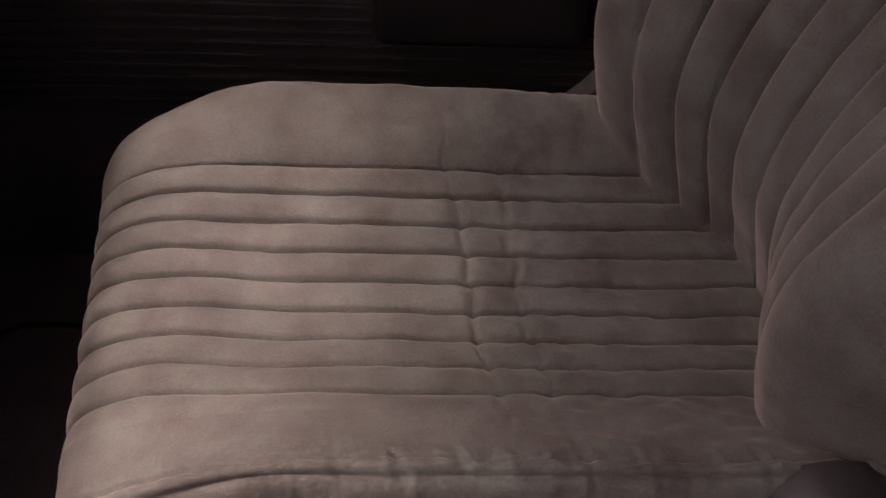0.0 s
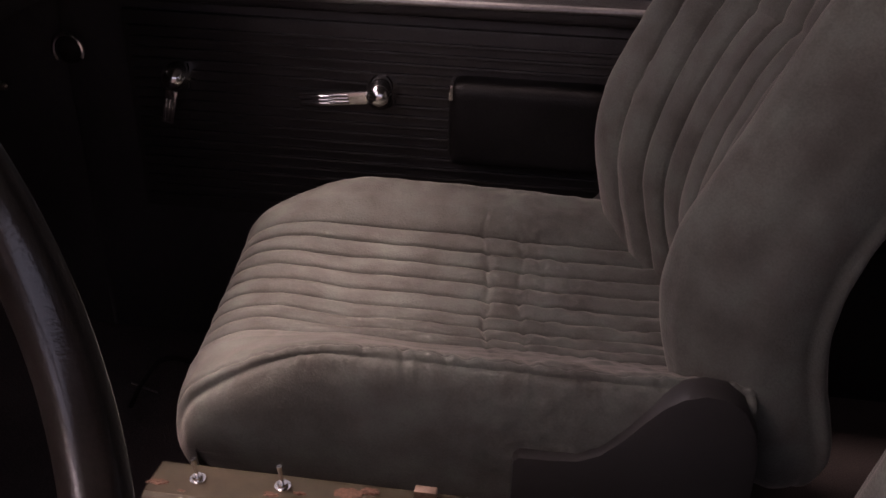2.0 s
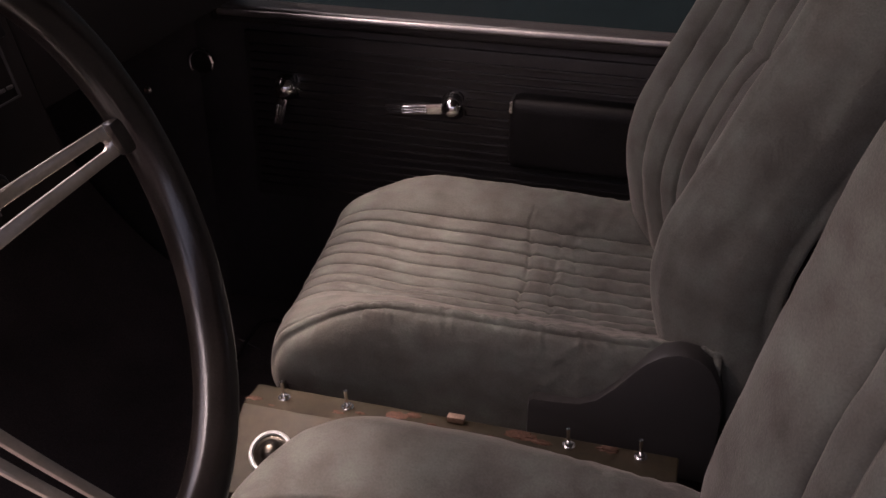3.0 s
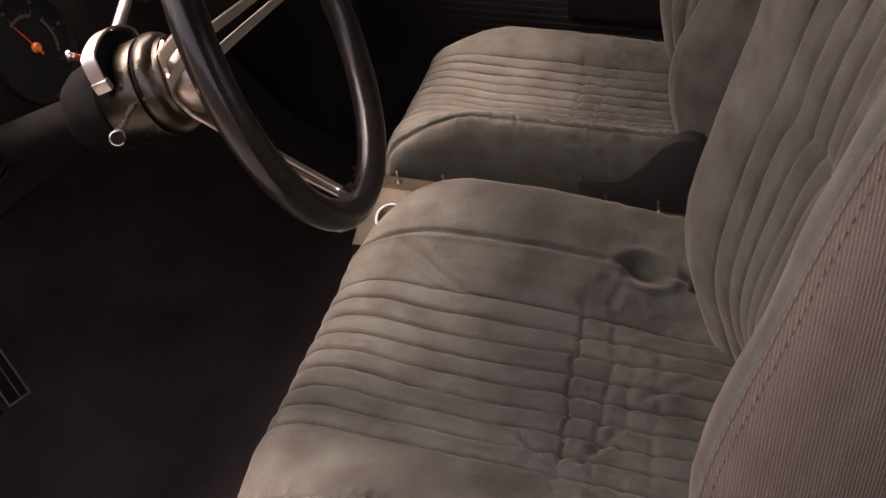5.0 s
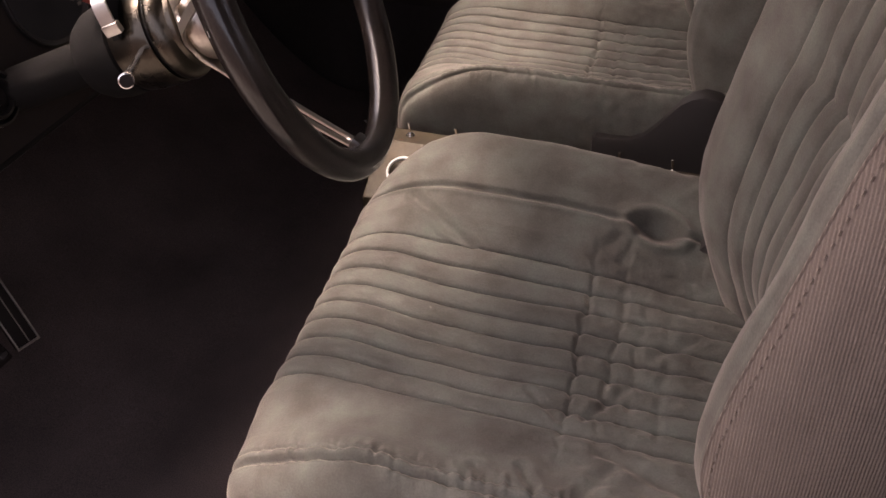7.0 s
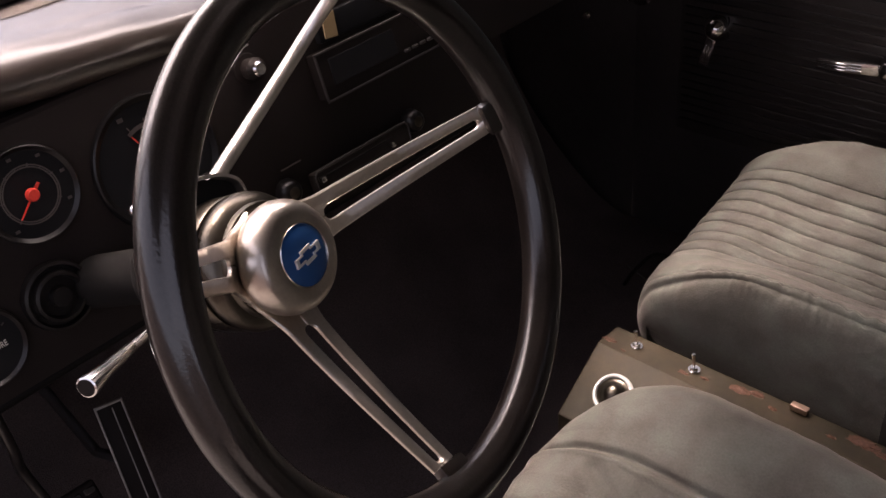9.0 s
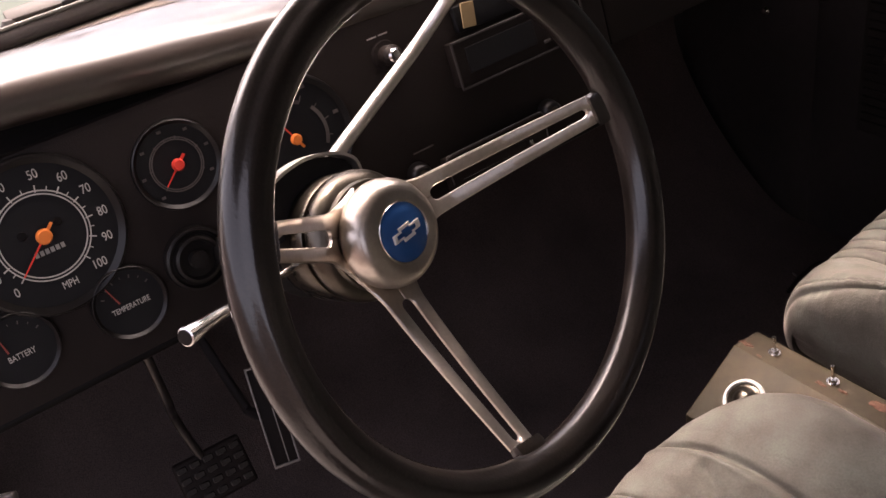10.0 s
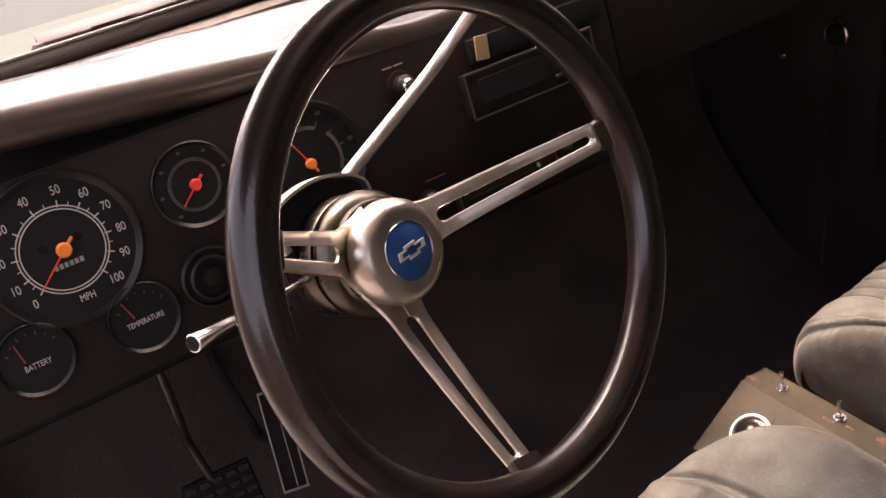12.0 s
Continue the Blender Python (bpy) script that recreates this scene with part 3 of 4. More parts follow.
def backrest(seat, cy, line, half, lines, z0, z1, cross, seed, skew=0.028, panel=False):
    # front line of the side seam, by height
    zs = [0.40, 0.45, 0.50, 0.55, 0.60, 0.68, 0.78, 0.91, 1.10, 1.25]
    xs = line
    deep = 1.0 if panel else 0.68
    k0 = half / 0.24
    front = [(half - 0.001, 0.012), (half - 0.009, -0.014), (half - 0.025, -0.035), (half - 0.048, -0.045), (0.155 * k0, -0.019), (0.10 * k0, 0.009), (0.05 * k0, 0.025)]
    prof = [(-a, b) for a, b in front] + [(0, 0.031)] + front[::-1] + [(half + 0.004, 0.05 * deep), (half - 0.004, 0.11 * deep), (half - 0.03, 0.15 * deep), (0, 0.16 * deep), (-half + 0.03, 0.15 * deep), (-half + 0.004, 0.11 * deep), (-half - 0.004, 0.05 * deep)]
    o, f = smooth_profile(prof, 420, True)
    n = 170
    v = np.linspace(0, 1, n)
    z = z0 + (z1 - z0) * (0.5 - 0.5 * np.cos(np.pi * v)) * 0.35 + (z1 - z0) * v * 0.65
    low, high = (z - z0) / 0.11, (z1 - z) / 0.14
    k = np.minimum(1, np.minimum(np.clip(low, 0, 1), np.clip(high, 0, 1)))
    grow = (1 - (1 - k) ** 2.3) ** (1 / 2.3)
    Zg, O = np.meshgrid(z, o, indexing="ij")
    G, F = np.meshgrid(grow, f, indexing="ij")
    xline = np.interp(np.linspace(zs[0], zs[-1], 60), zs, xs)
    ker = np.ones(9) / 9
    xline = np.convolve(np.pad(xline, 4, "edge"), ker, "valid")
    Xl = np.interp(Zg, np.linspace(zs[0], zs[-1], 60), xline)
    X = Xl + 0.06 + (F - 0.06) * G - skew * O / half
    taper = 1 - 0.30 * np.clip((0.74 - Zg) / 0.30, 0, 1)
    inner = np.clip((half - 0.035 - np.abs(O)) / 0.05, 0, 1) * np.clip((0.03 - F) / 0.02, 0, 1)
    Y = cy + O * (1 + (taper - 1) * inner) * (0.72 + 0.28 * G) * (1 - 0.10 * np.clip((Zg - 0.85) / 0.4, 0, 1))
    P = np.stack([X, Y, Zg], -1)
    onfront = np.clip((0.05 - F) / 0.012, 0, 1) * np.clip((half - 0.02 - np.abs(O)) / 0.02, 0, 1)
    disp = channels(O + 0.0014 * fabric_noise(P, 12, seed + 21), lines, 0.0100) * onfront * (0.55 + 0.45 * np.clip((Zg - 0.46) / 0.16, 0, 1))
    for s in (-1, 1):
        disp = disp + seam(O, s * (half - 0.036), 0.004, 0.003) * np.clip((0.03 - F) / 0.03, 0, 1)
    mid = np.exp(-(O / 0.13) ** 6)
    disp = disp + seam(Zg + 0.3 * np.abs(O) ** 1.5, cross, 0.006, 0.004) * mid * onfront
    disp = disp - 0.006 * np.exp(-((Zg - cross) / 0.03) ** 2) * mid * onfront
    disp = disp + 0.004 * fabric_noise(P, 9, seed) + 0.001 * fabric_noise(P, 40, seed + 5)
    nn = normals(P, True)
    P = P + nn * disp[..., None]
    me = loft(P, True)
    ob = part("backrest", me, VELOUR, seat)
    if panel:
        n0 = next(k for k in range(len(o)) if f[k] < -0.038)
        n1 = max(k for k in range(len(o)) if o[k] < 0 and f[k] > 0.125)
        cols = (list(range(n1, len(o))) + list(range(0, n0)))[::-1]
        patch = P[8:-6, cols] + nn[8:-6, cols] * 0.0014
        part("side_panel", loft(patch), CORD, seat, "ribbed pinkish taupe side panel")
        edge = P[10:-8:2, cols[0]] + nn[10:-8:2, cols[0]] * 0.001
        row = [(P[k, cols[3]] + nn[k, cols[3]] * 0.0022, P[k + 1, cols[3]] + nn[k + 1, cols[3]] * 0.0022) for k in range(12, P.shape[0] - 10, 2)]
        bm = bmesh.new()
        for a, b in row:
            a, b = Vector(a), Vector(b)
            joined(bm, tube([a, a + (b - a) * 0.75], 0.0011, 6))
        part("stitching", bm, CORD, seat)
        part("piping", tube([tuple(q) for q in edge], 0.0016, 8), CORD, seat)
    return ob


def recliner_cover(seat, dx, y, label=""):
    out = [(0.275, 0.30), (0.275, 0.384), (0.281, 0.390), (0.31, 0.391), (0.34, 0.394), (0.36, 0.404), (0.38, 0.425), (0.40, 0.452), (0.415, 0.470), (0.432, 0.483), (0.452, 0.490), (0.475, 0.487), (0.492, 0.474), (0.505, 0.45), (0.512, 0.41), (0.512, 0.30)]
    m = Matrix.Translation((dx, y, 0.010)) @ Matrix(((1, 0, 0), (0, 0, 1), (0, 1, 0))).to_4x4()
    bm = slab([(a, b) for a, b in out], 0.035, m, 0.007)
    return part("recliner_cover", bm, GREY_PLASTIC, seat, "dark grey plastic recliner cover")


def seat_base(seat, x0, x1, y0, y1, top):
    part("seat_base", box((x1 - x0, y1 - y0, top - FLOOR - 0.04), pose((x0 + x1) / 2, (y0 + y1) / 2, (top + FLOOR + 0.03) / 2), 0.02), DARK_METAL, seat, "black steel seat base")
    for y in (y0 + 0.03, y1 - 0.03):
        part("slide_rail", box((x1 - x0 + 0.06, 0.03, 0.03), pose((x0 + x1) / 2, y, FLOOR + 0.015), 0.004), DARK_METAL, seat)


PCY, DCY = 0.655, -0.165
P_LINES = [-0.127 + 0.0342 * i for i in range(9)]
D_LINES = [-0.115 + 0.0365 * i for i in range(9)]
pass_seat = thing("bucket_seat", (0.2, PCY, FLOOR), "taupe grey velour bucket seat with channel-stitched cushion, beside the door", "car seat", "bucket seats")
cushion(pass_seat, PCY, -0.132, 0.605, [(-0.18, 0.285), (-0.222, 0.300), (-0.238, 0.36), (-0.242, 0.42), (-0.240, 0.465), (-0.228, 0.489), (-0.205, 0.480), (-0.165, 0.449), (-0.125, 0.430), (-0.06, 0.412), (0.0, 0.408), (0.06, 0.411), (0.11, 0.416), (0.15, 0.424), (0.19, 0.446), (0.235, 0.456), (0.265, 0.42), (0.268, 0.34), (0.23, 0.285)], P_LINES, [-0.230], 0.345, 0.285, 1.3, 0.10, [(-0.18, 0.285), (-0.222, 0.300), (-0.238, 0.34), (-0.242, 0.385), (-0.239, 0.420), (-0.226, 0.444), (-0.205, 0.445), (-0.165, 0.435), (-0.125, 0.426), (-0.06, 0.419), (0.0, 0.417), (0.06, 0.417), (0.11, 0.419), (0.15, 0.424), (0.19, 0.432), (0.235, 0.424), (0.262, 0.395), (0.268, 0.34), (0.23, 0.285)], gather=0.0026, slump=0.008, press=0.7, stitch=0.0052, corner=(0.045, 0.055), draw=0.04)
backrest(pass_seat, 0.674, [0.455, 0.436, 0.418, 0.414, 0.418, 0.448, 0.493, 0.544, 0.626, 0.686], 0.240, [-0.168 + 0.042 * i for i in range(9)], 0.33, 1.16, 0.77, 2.1, 0.043)
recliner_cover(pass_seat, -0.006, 0.435)
recliner_cover(pass_seat, -0.04, 0.935)
seat_base(pass_seat, -0.04, 0.42, 0.48, 0.86, 0.30)

drv_seat = thing("bucket_seat", (0.35, DCY, FLOOR), "worn taupe velour bucket seat with creased cushion behind the steering wheel", "car seat", "bucket seats")
cushion(drv_seat, DCY, 0.002, 0.634, [(-0.17, 0.285), (-0.225, 0.300), (-0.264, 0.335), (-0.285, 0.385), (-0.282, 0.425), (-0.256, 0.458), (-0.215, 0.452), (-0.165, 0.430), (-0.115, 0.418), (-0.05, 0.408), (0.03, 0.405), (0.11, 0.410), (0.18, 0.426), (0.215, 0.448), (0.255, 0.478), (0.30, 0.505), (0.345, 0.512), (0.378, 0.48), (0.382, 0.40), (0.365, 0.34), (0.335, 0.275)], D_LINES, [-0.248, 0.252], 0.378, 0.275, 8.7, 0.09, [(-0.17, 0.285), (-0.225, 0.298), (-0.264, 0.330), (-0.285, 0.365), (-0.280, 0.395), (-0.256, 0.413), (-0.215, 0.422), (-0.165, 0.421), (-0.115, 0.420), (-0.05, 0.420), (0.03, 0.421), (0.11, 0.424), (0.18, 0.431), (0.215, 0.444), (0.255, 0.462), (0.30, 0.482), (0.345, 0.484), (0.376, 0.45), (0.380, 0.38), (0.362, 0.33), (0.335, 0.275)], [(0.10, 0.232, 0.20, 0.178, 0.006, 0.004), (0.37, 0.20, 0.41, 0.235, 0.006, 0.0018), (0.41, 0.20, 0.43, 0.25, 0.005, 0.002), (0.30, -0.215, 0.33, -0.240, 0.006, 0.003), (0.35, -0.20, 0.37, -0.243, 0.006, 0.0035), (0.44, -0.165, 0.41, -0.235, 0.007, 0.0035), (0.43, -0.14, 0.54, -0.185, 0.009, 0.004), (0.33, -0.06, 0.37, -0.10, 0.005, 0.003), (0.44, -0.02, 0.40, -0.09, 0.005, 0.0035), (0.47, 0.05, 0.52, 0.09, 0.006, 0.003)], 0.0042, slump=0.026, dimple=(0.452, 0.252, 0.029, 0.015, 0.023), corner=(0.040, 0.150), draw=0.0, lip=0.078, drop=0.075)
backrest(drv_seat, -0.128, [0.603, 0.579, 0.554, 0.548, 0.557, 0.575, 0.598, 0.627, 0.695, 0.750], 0.292, [-0.160 + 0.040 * i for i in range(9)], 0.33, 1.18, 0.77, 5.4, 0.037, True)
recliner_cover(drv_seat, 0.150, -0.425)
recliner_cover(drv_seat, 0.10, 0.105)
seat_base(drv_seat, 0.10, 0.56, -0.36, 0.1, 0.29)


# ---- switch box between the seats ----
console = thing("switch_box", (0.19, 0.27, FLOOR), "tarnished brass-coloured metal box with toggle switches between the seats", "switch box")
X0, X1 = -0.076, 0.462
sec = [(0.345, 0.393), (0.298, 0.397), (0.205, 0.336), (0.205, 0.20), (0.345, 0.20)]
m = Matrix.Translation((X1, 0, 0)) @ Matrix(((0, 0, 1), (1, 0, 0), (0, 1, 0))).to_4x4()
part("housing", slab(sec, X1 - X0, m, 0.002), BOX_METAL, console, smooth=False)
part("pedestal", box((0.40, 0.12, 0.17), pose(0.19, 0.275, FLOOR + 0.085), 0.01), DARK_METAL, console)


def toggle(x, y, z):
    base = part("toggle_switch", lathe([(0, 0.006), (0.0045, 0.006), (0.0052, 0.005), (0.0052, 0.002), (0.008, 0.002), (0.0085, 0.0), (0.0085, -0.002)], pose(x, y, z), 6 * 3), CHROME, console)
    part("bat", tube([(x, y, z + 0.004), (x - 0.001, y, z + 0.015), (x - 0.002, y, z + 0.026)], (0.0016, 0.0028), 10), CHROME, base)


for x, y in ((-0.030, 0.322), (0.054, 0.326), (0.333, 0.328), (0.418, 0.330)):
    toggle(x, y, 0.3955)
slope = Vector((0, -0.061, 0.093)).normalized()
ringpos = Vector((-0.020, 0.252, 0.3668))
rm = axes(ringpos, slope, (0, 1, 0.6))
part("bezel_ring", lathe([(0.0222, 0.001), (0.0232, 0.005), (0.0258, 0.0055), (0.0275, 0.003), (0.028, 0.0)], rm), WHITE, console, "bright ring round a chrome knob")
part("round_knob", lathe([(0, 0.012), (0.006, 0.0115), (0.010, 0.0095), (0.0135, 0.005), (0.0175, 0.002), (0.0222, 0.001)], rm), OLIVE_STEEL, console, "dark polished knob")
part("latch", box((0.022, 0.010, 0.009), pose(0.192, 0.337, 0.3995), 0.002), COPPERY, console)
for x, y, s in ((0.118, 0.328, 0.009), (0.275, 0.332, 0.012), (0.138, 0.334, 0.006), (0.300, 0.326, 0.007), (0.165, 0.322, 0.004), (0.380, 0.335, 0.008), (0.240, 0.319, 0.004), (-0.066, 0.312, 0.007), (-0.040, 0.304, 0.004), (0.046, 0.314, 0.006), (0.072, 0.320, 0.004)):
    bm = bmesh.new()
    bmesh.ops.create_icosphere(bm, subdivisions=3, radius=1)
    for v in bm.verts:
        v.co *= 1 + 0.5 * noise.noise(v.co * 2.6 + Vector((x * 90, 0, 0)))
    bmesh.ops.transform(bm, matrix=pose(x, y, 0.3945) @ Matrix.Diagonal((s * 1.6, s * 0.7, 0.0025, 1)), verts=bm.verts)
    part("rust_patch", bm, RUST, console, "reddish rust spot")


# ---- dashboard ----
dash = thing("dashboard", (-0.35, 0.2, 0.8), "black dashboard with padded top and round gauges", "dashboard")
TAU = radians(14)
CN = Vector((math.cos(TAU), 0, math.sin(TAU)))
ys = np.linspace(-0.64, 1.02, 260)
sec = [(-0.416, 0.945), (-0.414, 0.962), (-0.405, 0.968), (-0.385, 0.9685), (-0.362, 0.968), (-0.345, 0.965), (-0.328, 0.955), (-0.320, 0.942), (-0.322, 0.926), (-0.332, 0.914), (-0.36, 0.905)]
sx, sz = smooth_profile(sec, 60)
drop = -0.11 * (np.clip(ys, -0.6, 0.05) + 0.27)
gridp = np.zeros((len(ys), 60, 3))
for j, y in enumerate(ys):
    w = np.clip((sx + 0.44) / 0.08, 0, 1)
    gridp[j, :, 0], gridp[j, :, 1], gridp[j, :, 2] = sx, y, sz + drop[j] * w
gridp[..., 2] += 0.0010 * fabric_noise(gridp, 16, 4.0) + 0.0007 * fabric_noise(gridp * (1.0, 0.3, 1.0), 60, 6.0)
part("dash_pad", loft(gridp), PAD_VINYL, dash, "wrinkled black vinyl dash pad")


def on_dash(y, z, lift=0.0):
    """A pose on the sloping gauge panel, z out of it."""
    p = Vector((-0.304, y, 0.843))
    up = Vector((-math.sin(TAU), 0, math.cos(TAU)))
    p = p + up * ((z - 0.843) / math.cos(TAU)) + CN * lift
    return Matrix.Translation(p) @ Matrix(((0, 1, 0), up, CN)).transposed().to_4x4()


part("defroster_shelf", box((0.06, 1.62, 0.02), pose(-0.437, 0.2, 0.950, 0, -6, 0), 0.004), SHELF, dash, "dull dark brown shelf below the glass")
part("panel", box((0.94, 0.235, 0.02), on_dash(-0.16, 0.795, -0.0115), 0.006), BLACK_PLASTIC, dash)
part("glovebox_panel", box((0.70, 0.150, 0.02), on_dash(0.662, 0.836, -0.0145), 0.006), BLACK_PLASTIC, dash)
part("lower_edge", tube([(-0.271, -0.63, 0.680), (-0.271, 0.30, 0.680)], 0.006, 10), BEZEL, dash)
part("dash_body", box((0.14, 0.92, 0.20), pose(-0.40, -0.16, 0.79), 0.01), DARK_METAL, dash)
part("glovebox", box((0.14, 0.69, 0.125), pose(-0.40, 0.655, 0.835), 0.01), DARK_METAL, dash)


def gauge(y, z, r, hub_r, needle_mat, ang, labels=(), size=0.012, ticks=None, ring=0.0, title="", title_at=(0, 0), title_size=0.01, arc=(215, -35), tick_r=0.8, ink=DIM_INK, label_r=0.8, name="gauge", bars=0, hub_at=(0, 0), angles=None):
    m = on_dash(y, z, 0.001)
    g = part(name, lathe([(r * 1.02, 0.0), (r * 1.02, 0.0006), (0, 0.0006)], m, 56), GAUGE_FACE, dash, "round black gauge with pale markings")
    part("bezel", lathe([(r * 1.15, 0.0), (r * 1.13, 0.004), (r * 1.10, 0.005), (r * 1.01, 0.0015)], m, 56), GAUGE_RING, g)
    if ring:
        for q in (ring, ring * 0.925):
            part("scale_ring", lathe([(q - 0.0006, 0.0012), (q - 0.0006, 0.0018), (q + 0.0006, 0.0018), (q + 0.0006, 0.0012)], m, 64), ink, g)
    if ticks:
        bm = bmesh.new()
        for i in range(ticks):
            at = arc[0] + (arc[1] - arc[0]) * i / (ticks - 1)
            if angles:
                at = angles[i // 2] if i % 2 == 0 else (angles[i // 2] + angles[i // 2 + 1]) / 2
            a = radians(at)
            big = i % 2 == 0
            ln = r * (0.10 if big else 0.06)
            box((ln, 0.0012 if big else 0.0008, 0.0006), m @ Matrix.Rotation(a, 4, "Z") @ pose(r * tick_r, 0, 0.0016), bm=bm)
        part("tick_marks", bm, ink, g, smooth=False)
    for i, text in enumerate(labels):
        a = radians(angles[i])
        lettering(text, size, m @ pose(r * label_r * math.cos(a), r * label_r * math.sin(a), 0.0016) @ Matrix.Diagonal((0.78, 1, 1, 1)), ink, g)
    for i in range(bars):
        a = radians(arc[0] + (arc[1] - arc[0]) * i / (bars - 1))
        part("marking", box((size * 0.7, size * 0.45, 0.0005), m @ pose(r * label_r * math.cos(a), r * label_r * math.sin(a), 0.0016)), ink, g, smooth=False)
    if title:
        lettering(title, title_size, m @ pose(title_at[0], title_at[1], 0.0016) @ Matrix.Diagonal((0.74, 1, 1, 1)), GAUGE_INK, g)
    hm = m @ pose(hub_at[0], hub_at[1], 0)
    if hub_r:
        part("needle_hub", lathe([(0, 0.009), (hub_r * 0.8, 0.009), (hub_r, 0.007), (hub_r, 0.003)], hm, 24), needle_mat, g)
    a = radians(ang)
    ln = r * 0.62
    bm = slab([(0, -0.0009), (ln, -0.0005), (ln, 0.0005), (0, 0.0009)], 0.001, hm @ Matrix.Rotation(a, 4, "Z") @ pose(0, 0, 0.006))
    part("needle", bm, needle_mat if needle_mat is DULL_RED else RED_NEEDLE, g, smooth=False)
    if hub_r:
        bm = slab([(-hub_r * 2.0, -0.0014), (0, -0.0016), (0, 0.0016), (-hub_r * 2.0, 0.0014)], 0.001, hm @ Matrix.Rotation(a, 4, "Z") @ pose(0, 0, 0.0062))
        part("needle_tail", bm, needle_mat, g, smooth=False)
    return g


SPEEDS = (223, 201, 172, 139, 107, 76, 50, 26, 0, -25, -52)
sp = gauge(-0.407, 0.831, 0.068, 0.0075, NEEDLE, 222, ["0", "10", "20", "30", "40", "50", "60", "70", "80", "90", "100"], 0.0125, 21, 0.043, "MPH", (0.004, -0.052), 0.0105, (226, -46), 0.66, GAUGE_INK, 0.855, "speedometer", angles=SPEEDS)
for y_ in (-0.017, 0.017):
    part("warning_lamp", lathe([(0.0045, 0.0012), (0.004, 0.0022), (0, 0.0024)], on_dash(-0.407 + y_, 0.838, 0.001), 20), BEZEL, sp)
for i in range(6):
    part("odometer_digit", box((0.0036, 0.0050, 0.0006), on_dash(-0.407 - 0.0125 + 0.005 * i, 0.8165, 0.0016)), DIM_INK, sp, smooth=False)
gauge(-0.265, 0.843, 0.040, 0.0062, RED_NEEDLE, 222, (), 0.006, 11, 0.027, "", (0, 0), 0.006, (226, -30), 0.66, FAINT_INK, 0.9, "fuel_gauge", 7)
ck = gauge(-0.139, 0.819, 0.060, 0.0060, NEEDLE, 118, (), 0.009, 7, 0, "", (0, 0), 0.006, (112, -40), 0.71, FAINT_INK, 0.92, "clock", 4)
for a0, a1 in ((118, 62), (40, -28)):
    turns = [radians(a0 + (a1 - a0) * k / 14) for k in range(15)]
    band = [(0.0405 * math.cos(a), 0.0405 * math.sin(a)) for a in turns] + [(0.0365 * math.cos(a), 0.0365 * math.sin(a)) for a in turns[::-1]]
    part("scale_band", slab(band, 0.0005, on_dash(-0.139, 0.819, 0.0026)), FAINT_INK, ck, smooth=False)
gauge(-0.470, 0.744, 0.033, 0, DULL_RED, 100, (), 0.005, 7, 0, "BATTERY", (0.0, -0.006), 0.0085, (150, 30), 0.8, FAINT_INK, 0.9, "battery_gauge", 0, (-0.010, 0.002))
gauge(-0.361, 0.739, 0.033, 0, DULL_RED, 110, (), 0.005, 7, 0, "TEMPERATURE", (0.0, -0.004), 0.0080, (150, 30), 0.8, FAINT_INK, 0.9, "temperature_gauge", 0, (-0.010, 0.004))
part("headlight_switch", lathe([(0.034, 0), (0.033, 0.008), (0.030, 0.009), (0.028, 0.004), (0.025, 0.004), (0.024, 0.011), (0.021, 0.012), (0.019, 0.005), (0.010, 0.005), (0.009, 0.014), (0, 0.015)], on_dash(-0.283, 0.750, 0.0), 40), GAUGE_RING, dash, "ringed black dial")

radio = thing("radio", (-0.30, 0.165, 0.82), "black car radio with a thin bright frame", "radio")
part("face", box((0.19, 0.052, 0.022), on_dash(0.165, 0.822, 0.004), 0.003), BLACK_PLASTIC, radio)
part("display", box((0.10, 0.030, 0.002), on_dash(0.135, 0.824, 0.016), 0.0006, 1), GAUGE_FACE, radio)
fb = bmesh.new()
for sx_, sy_, w_, h_ in ((0, 0.027, 0.194, 0.002), (0, -0.027, 0.194, 0.002), (-0.096, 0, 0.002, 0.055), (0.096, 0, 0.002, 0.055)):
    box((w_, h_, 0.003), on_dash(0.165, 0.822, 0.016) @ pose(sx_, sy_, 0), bm=fb)
part("frame", fb, DARK_METAL, radio, smooth=False)
for i in range(5):
    part("button", box((0.010, 0.004, 0.003), on_dash(0.20 + 0.013 * i, 0.808, 0.016), 0.001, 1), GREY_PLASTIC, radio)
slot = part("open_shelf", box((0.20, 0.03, 0.012), on_dash(0.19, 0.868, 0.001), 0.003), GAUGE_FACE, dash)
slip = thing("paper_slip", (-0.31, 0.108, 0.87), "small yellowed paper slip leaning on the dashboard", "paper slip")
part("paper", box((0.020, 0.028, 0.002), on_dash(0.106, 0.870, 0.010) @ pose(0, 0, 0, 0, 8, -8), 0.0004, 1), CREAM, slip)
heat = thing("heater_control", (-0.27, 0.1, 0.70), "black heater control panel with chrome slide knobs", "heater control")
part("face", box((0.150, 0.046, 0.014), on_dash(0.095, 0.709, 0.006), 0.004), BLACK_PLASTIC, heat)
edge_line = [on_dash(y, z, 0.0135).translation for y, z in ((0.023, 0.700), (0.021, 0.724), (0.024, 0.7315), (0.032, 0.7335), (0.095, 0.7335), (0.158, 0.7335), (0.166, 0.7315), (0.169, 0.724), (0.167, 0.700))]
part("frame", tube(edge_line, 0.0009, 8, 40), DARK_METAL, heat, "thin worn edge of the control panel")
for z in (0.724, 0.712, 0.700):
    part("slot", box((0.104, 0.0022, 0.0015), on_dash(0.088, z, 0.0132), 0.0004, 1), BEZEL, heat)
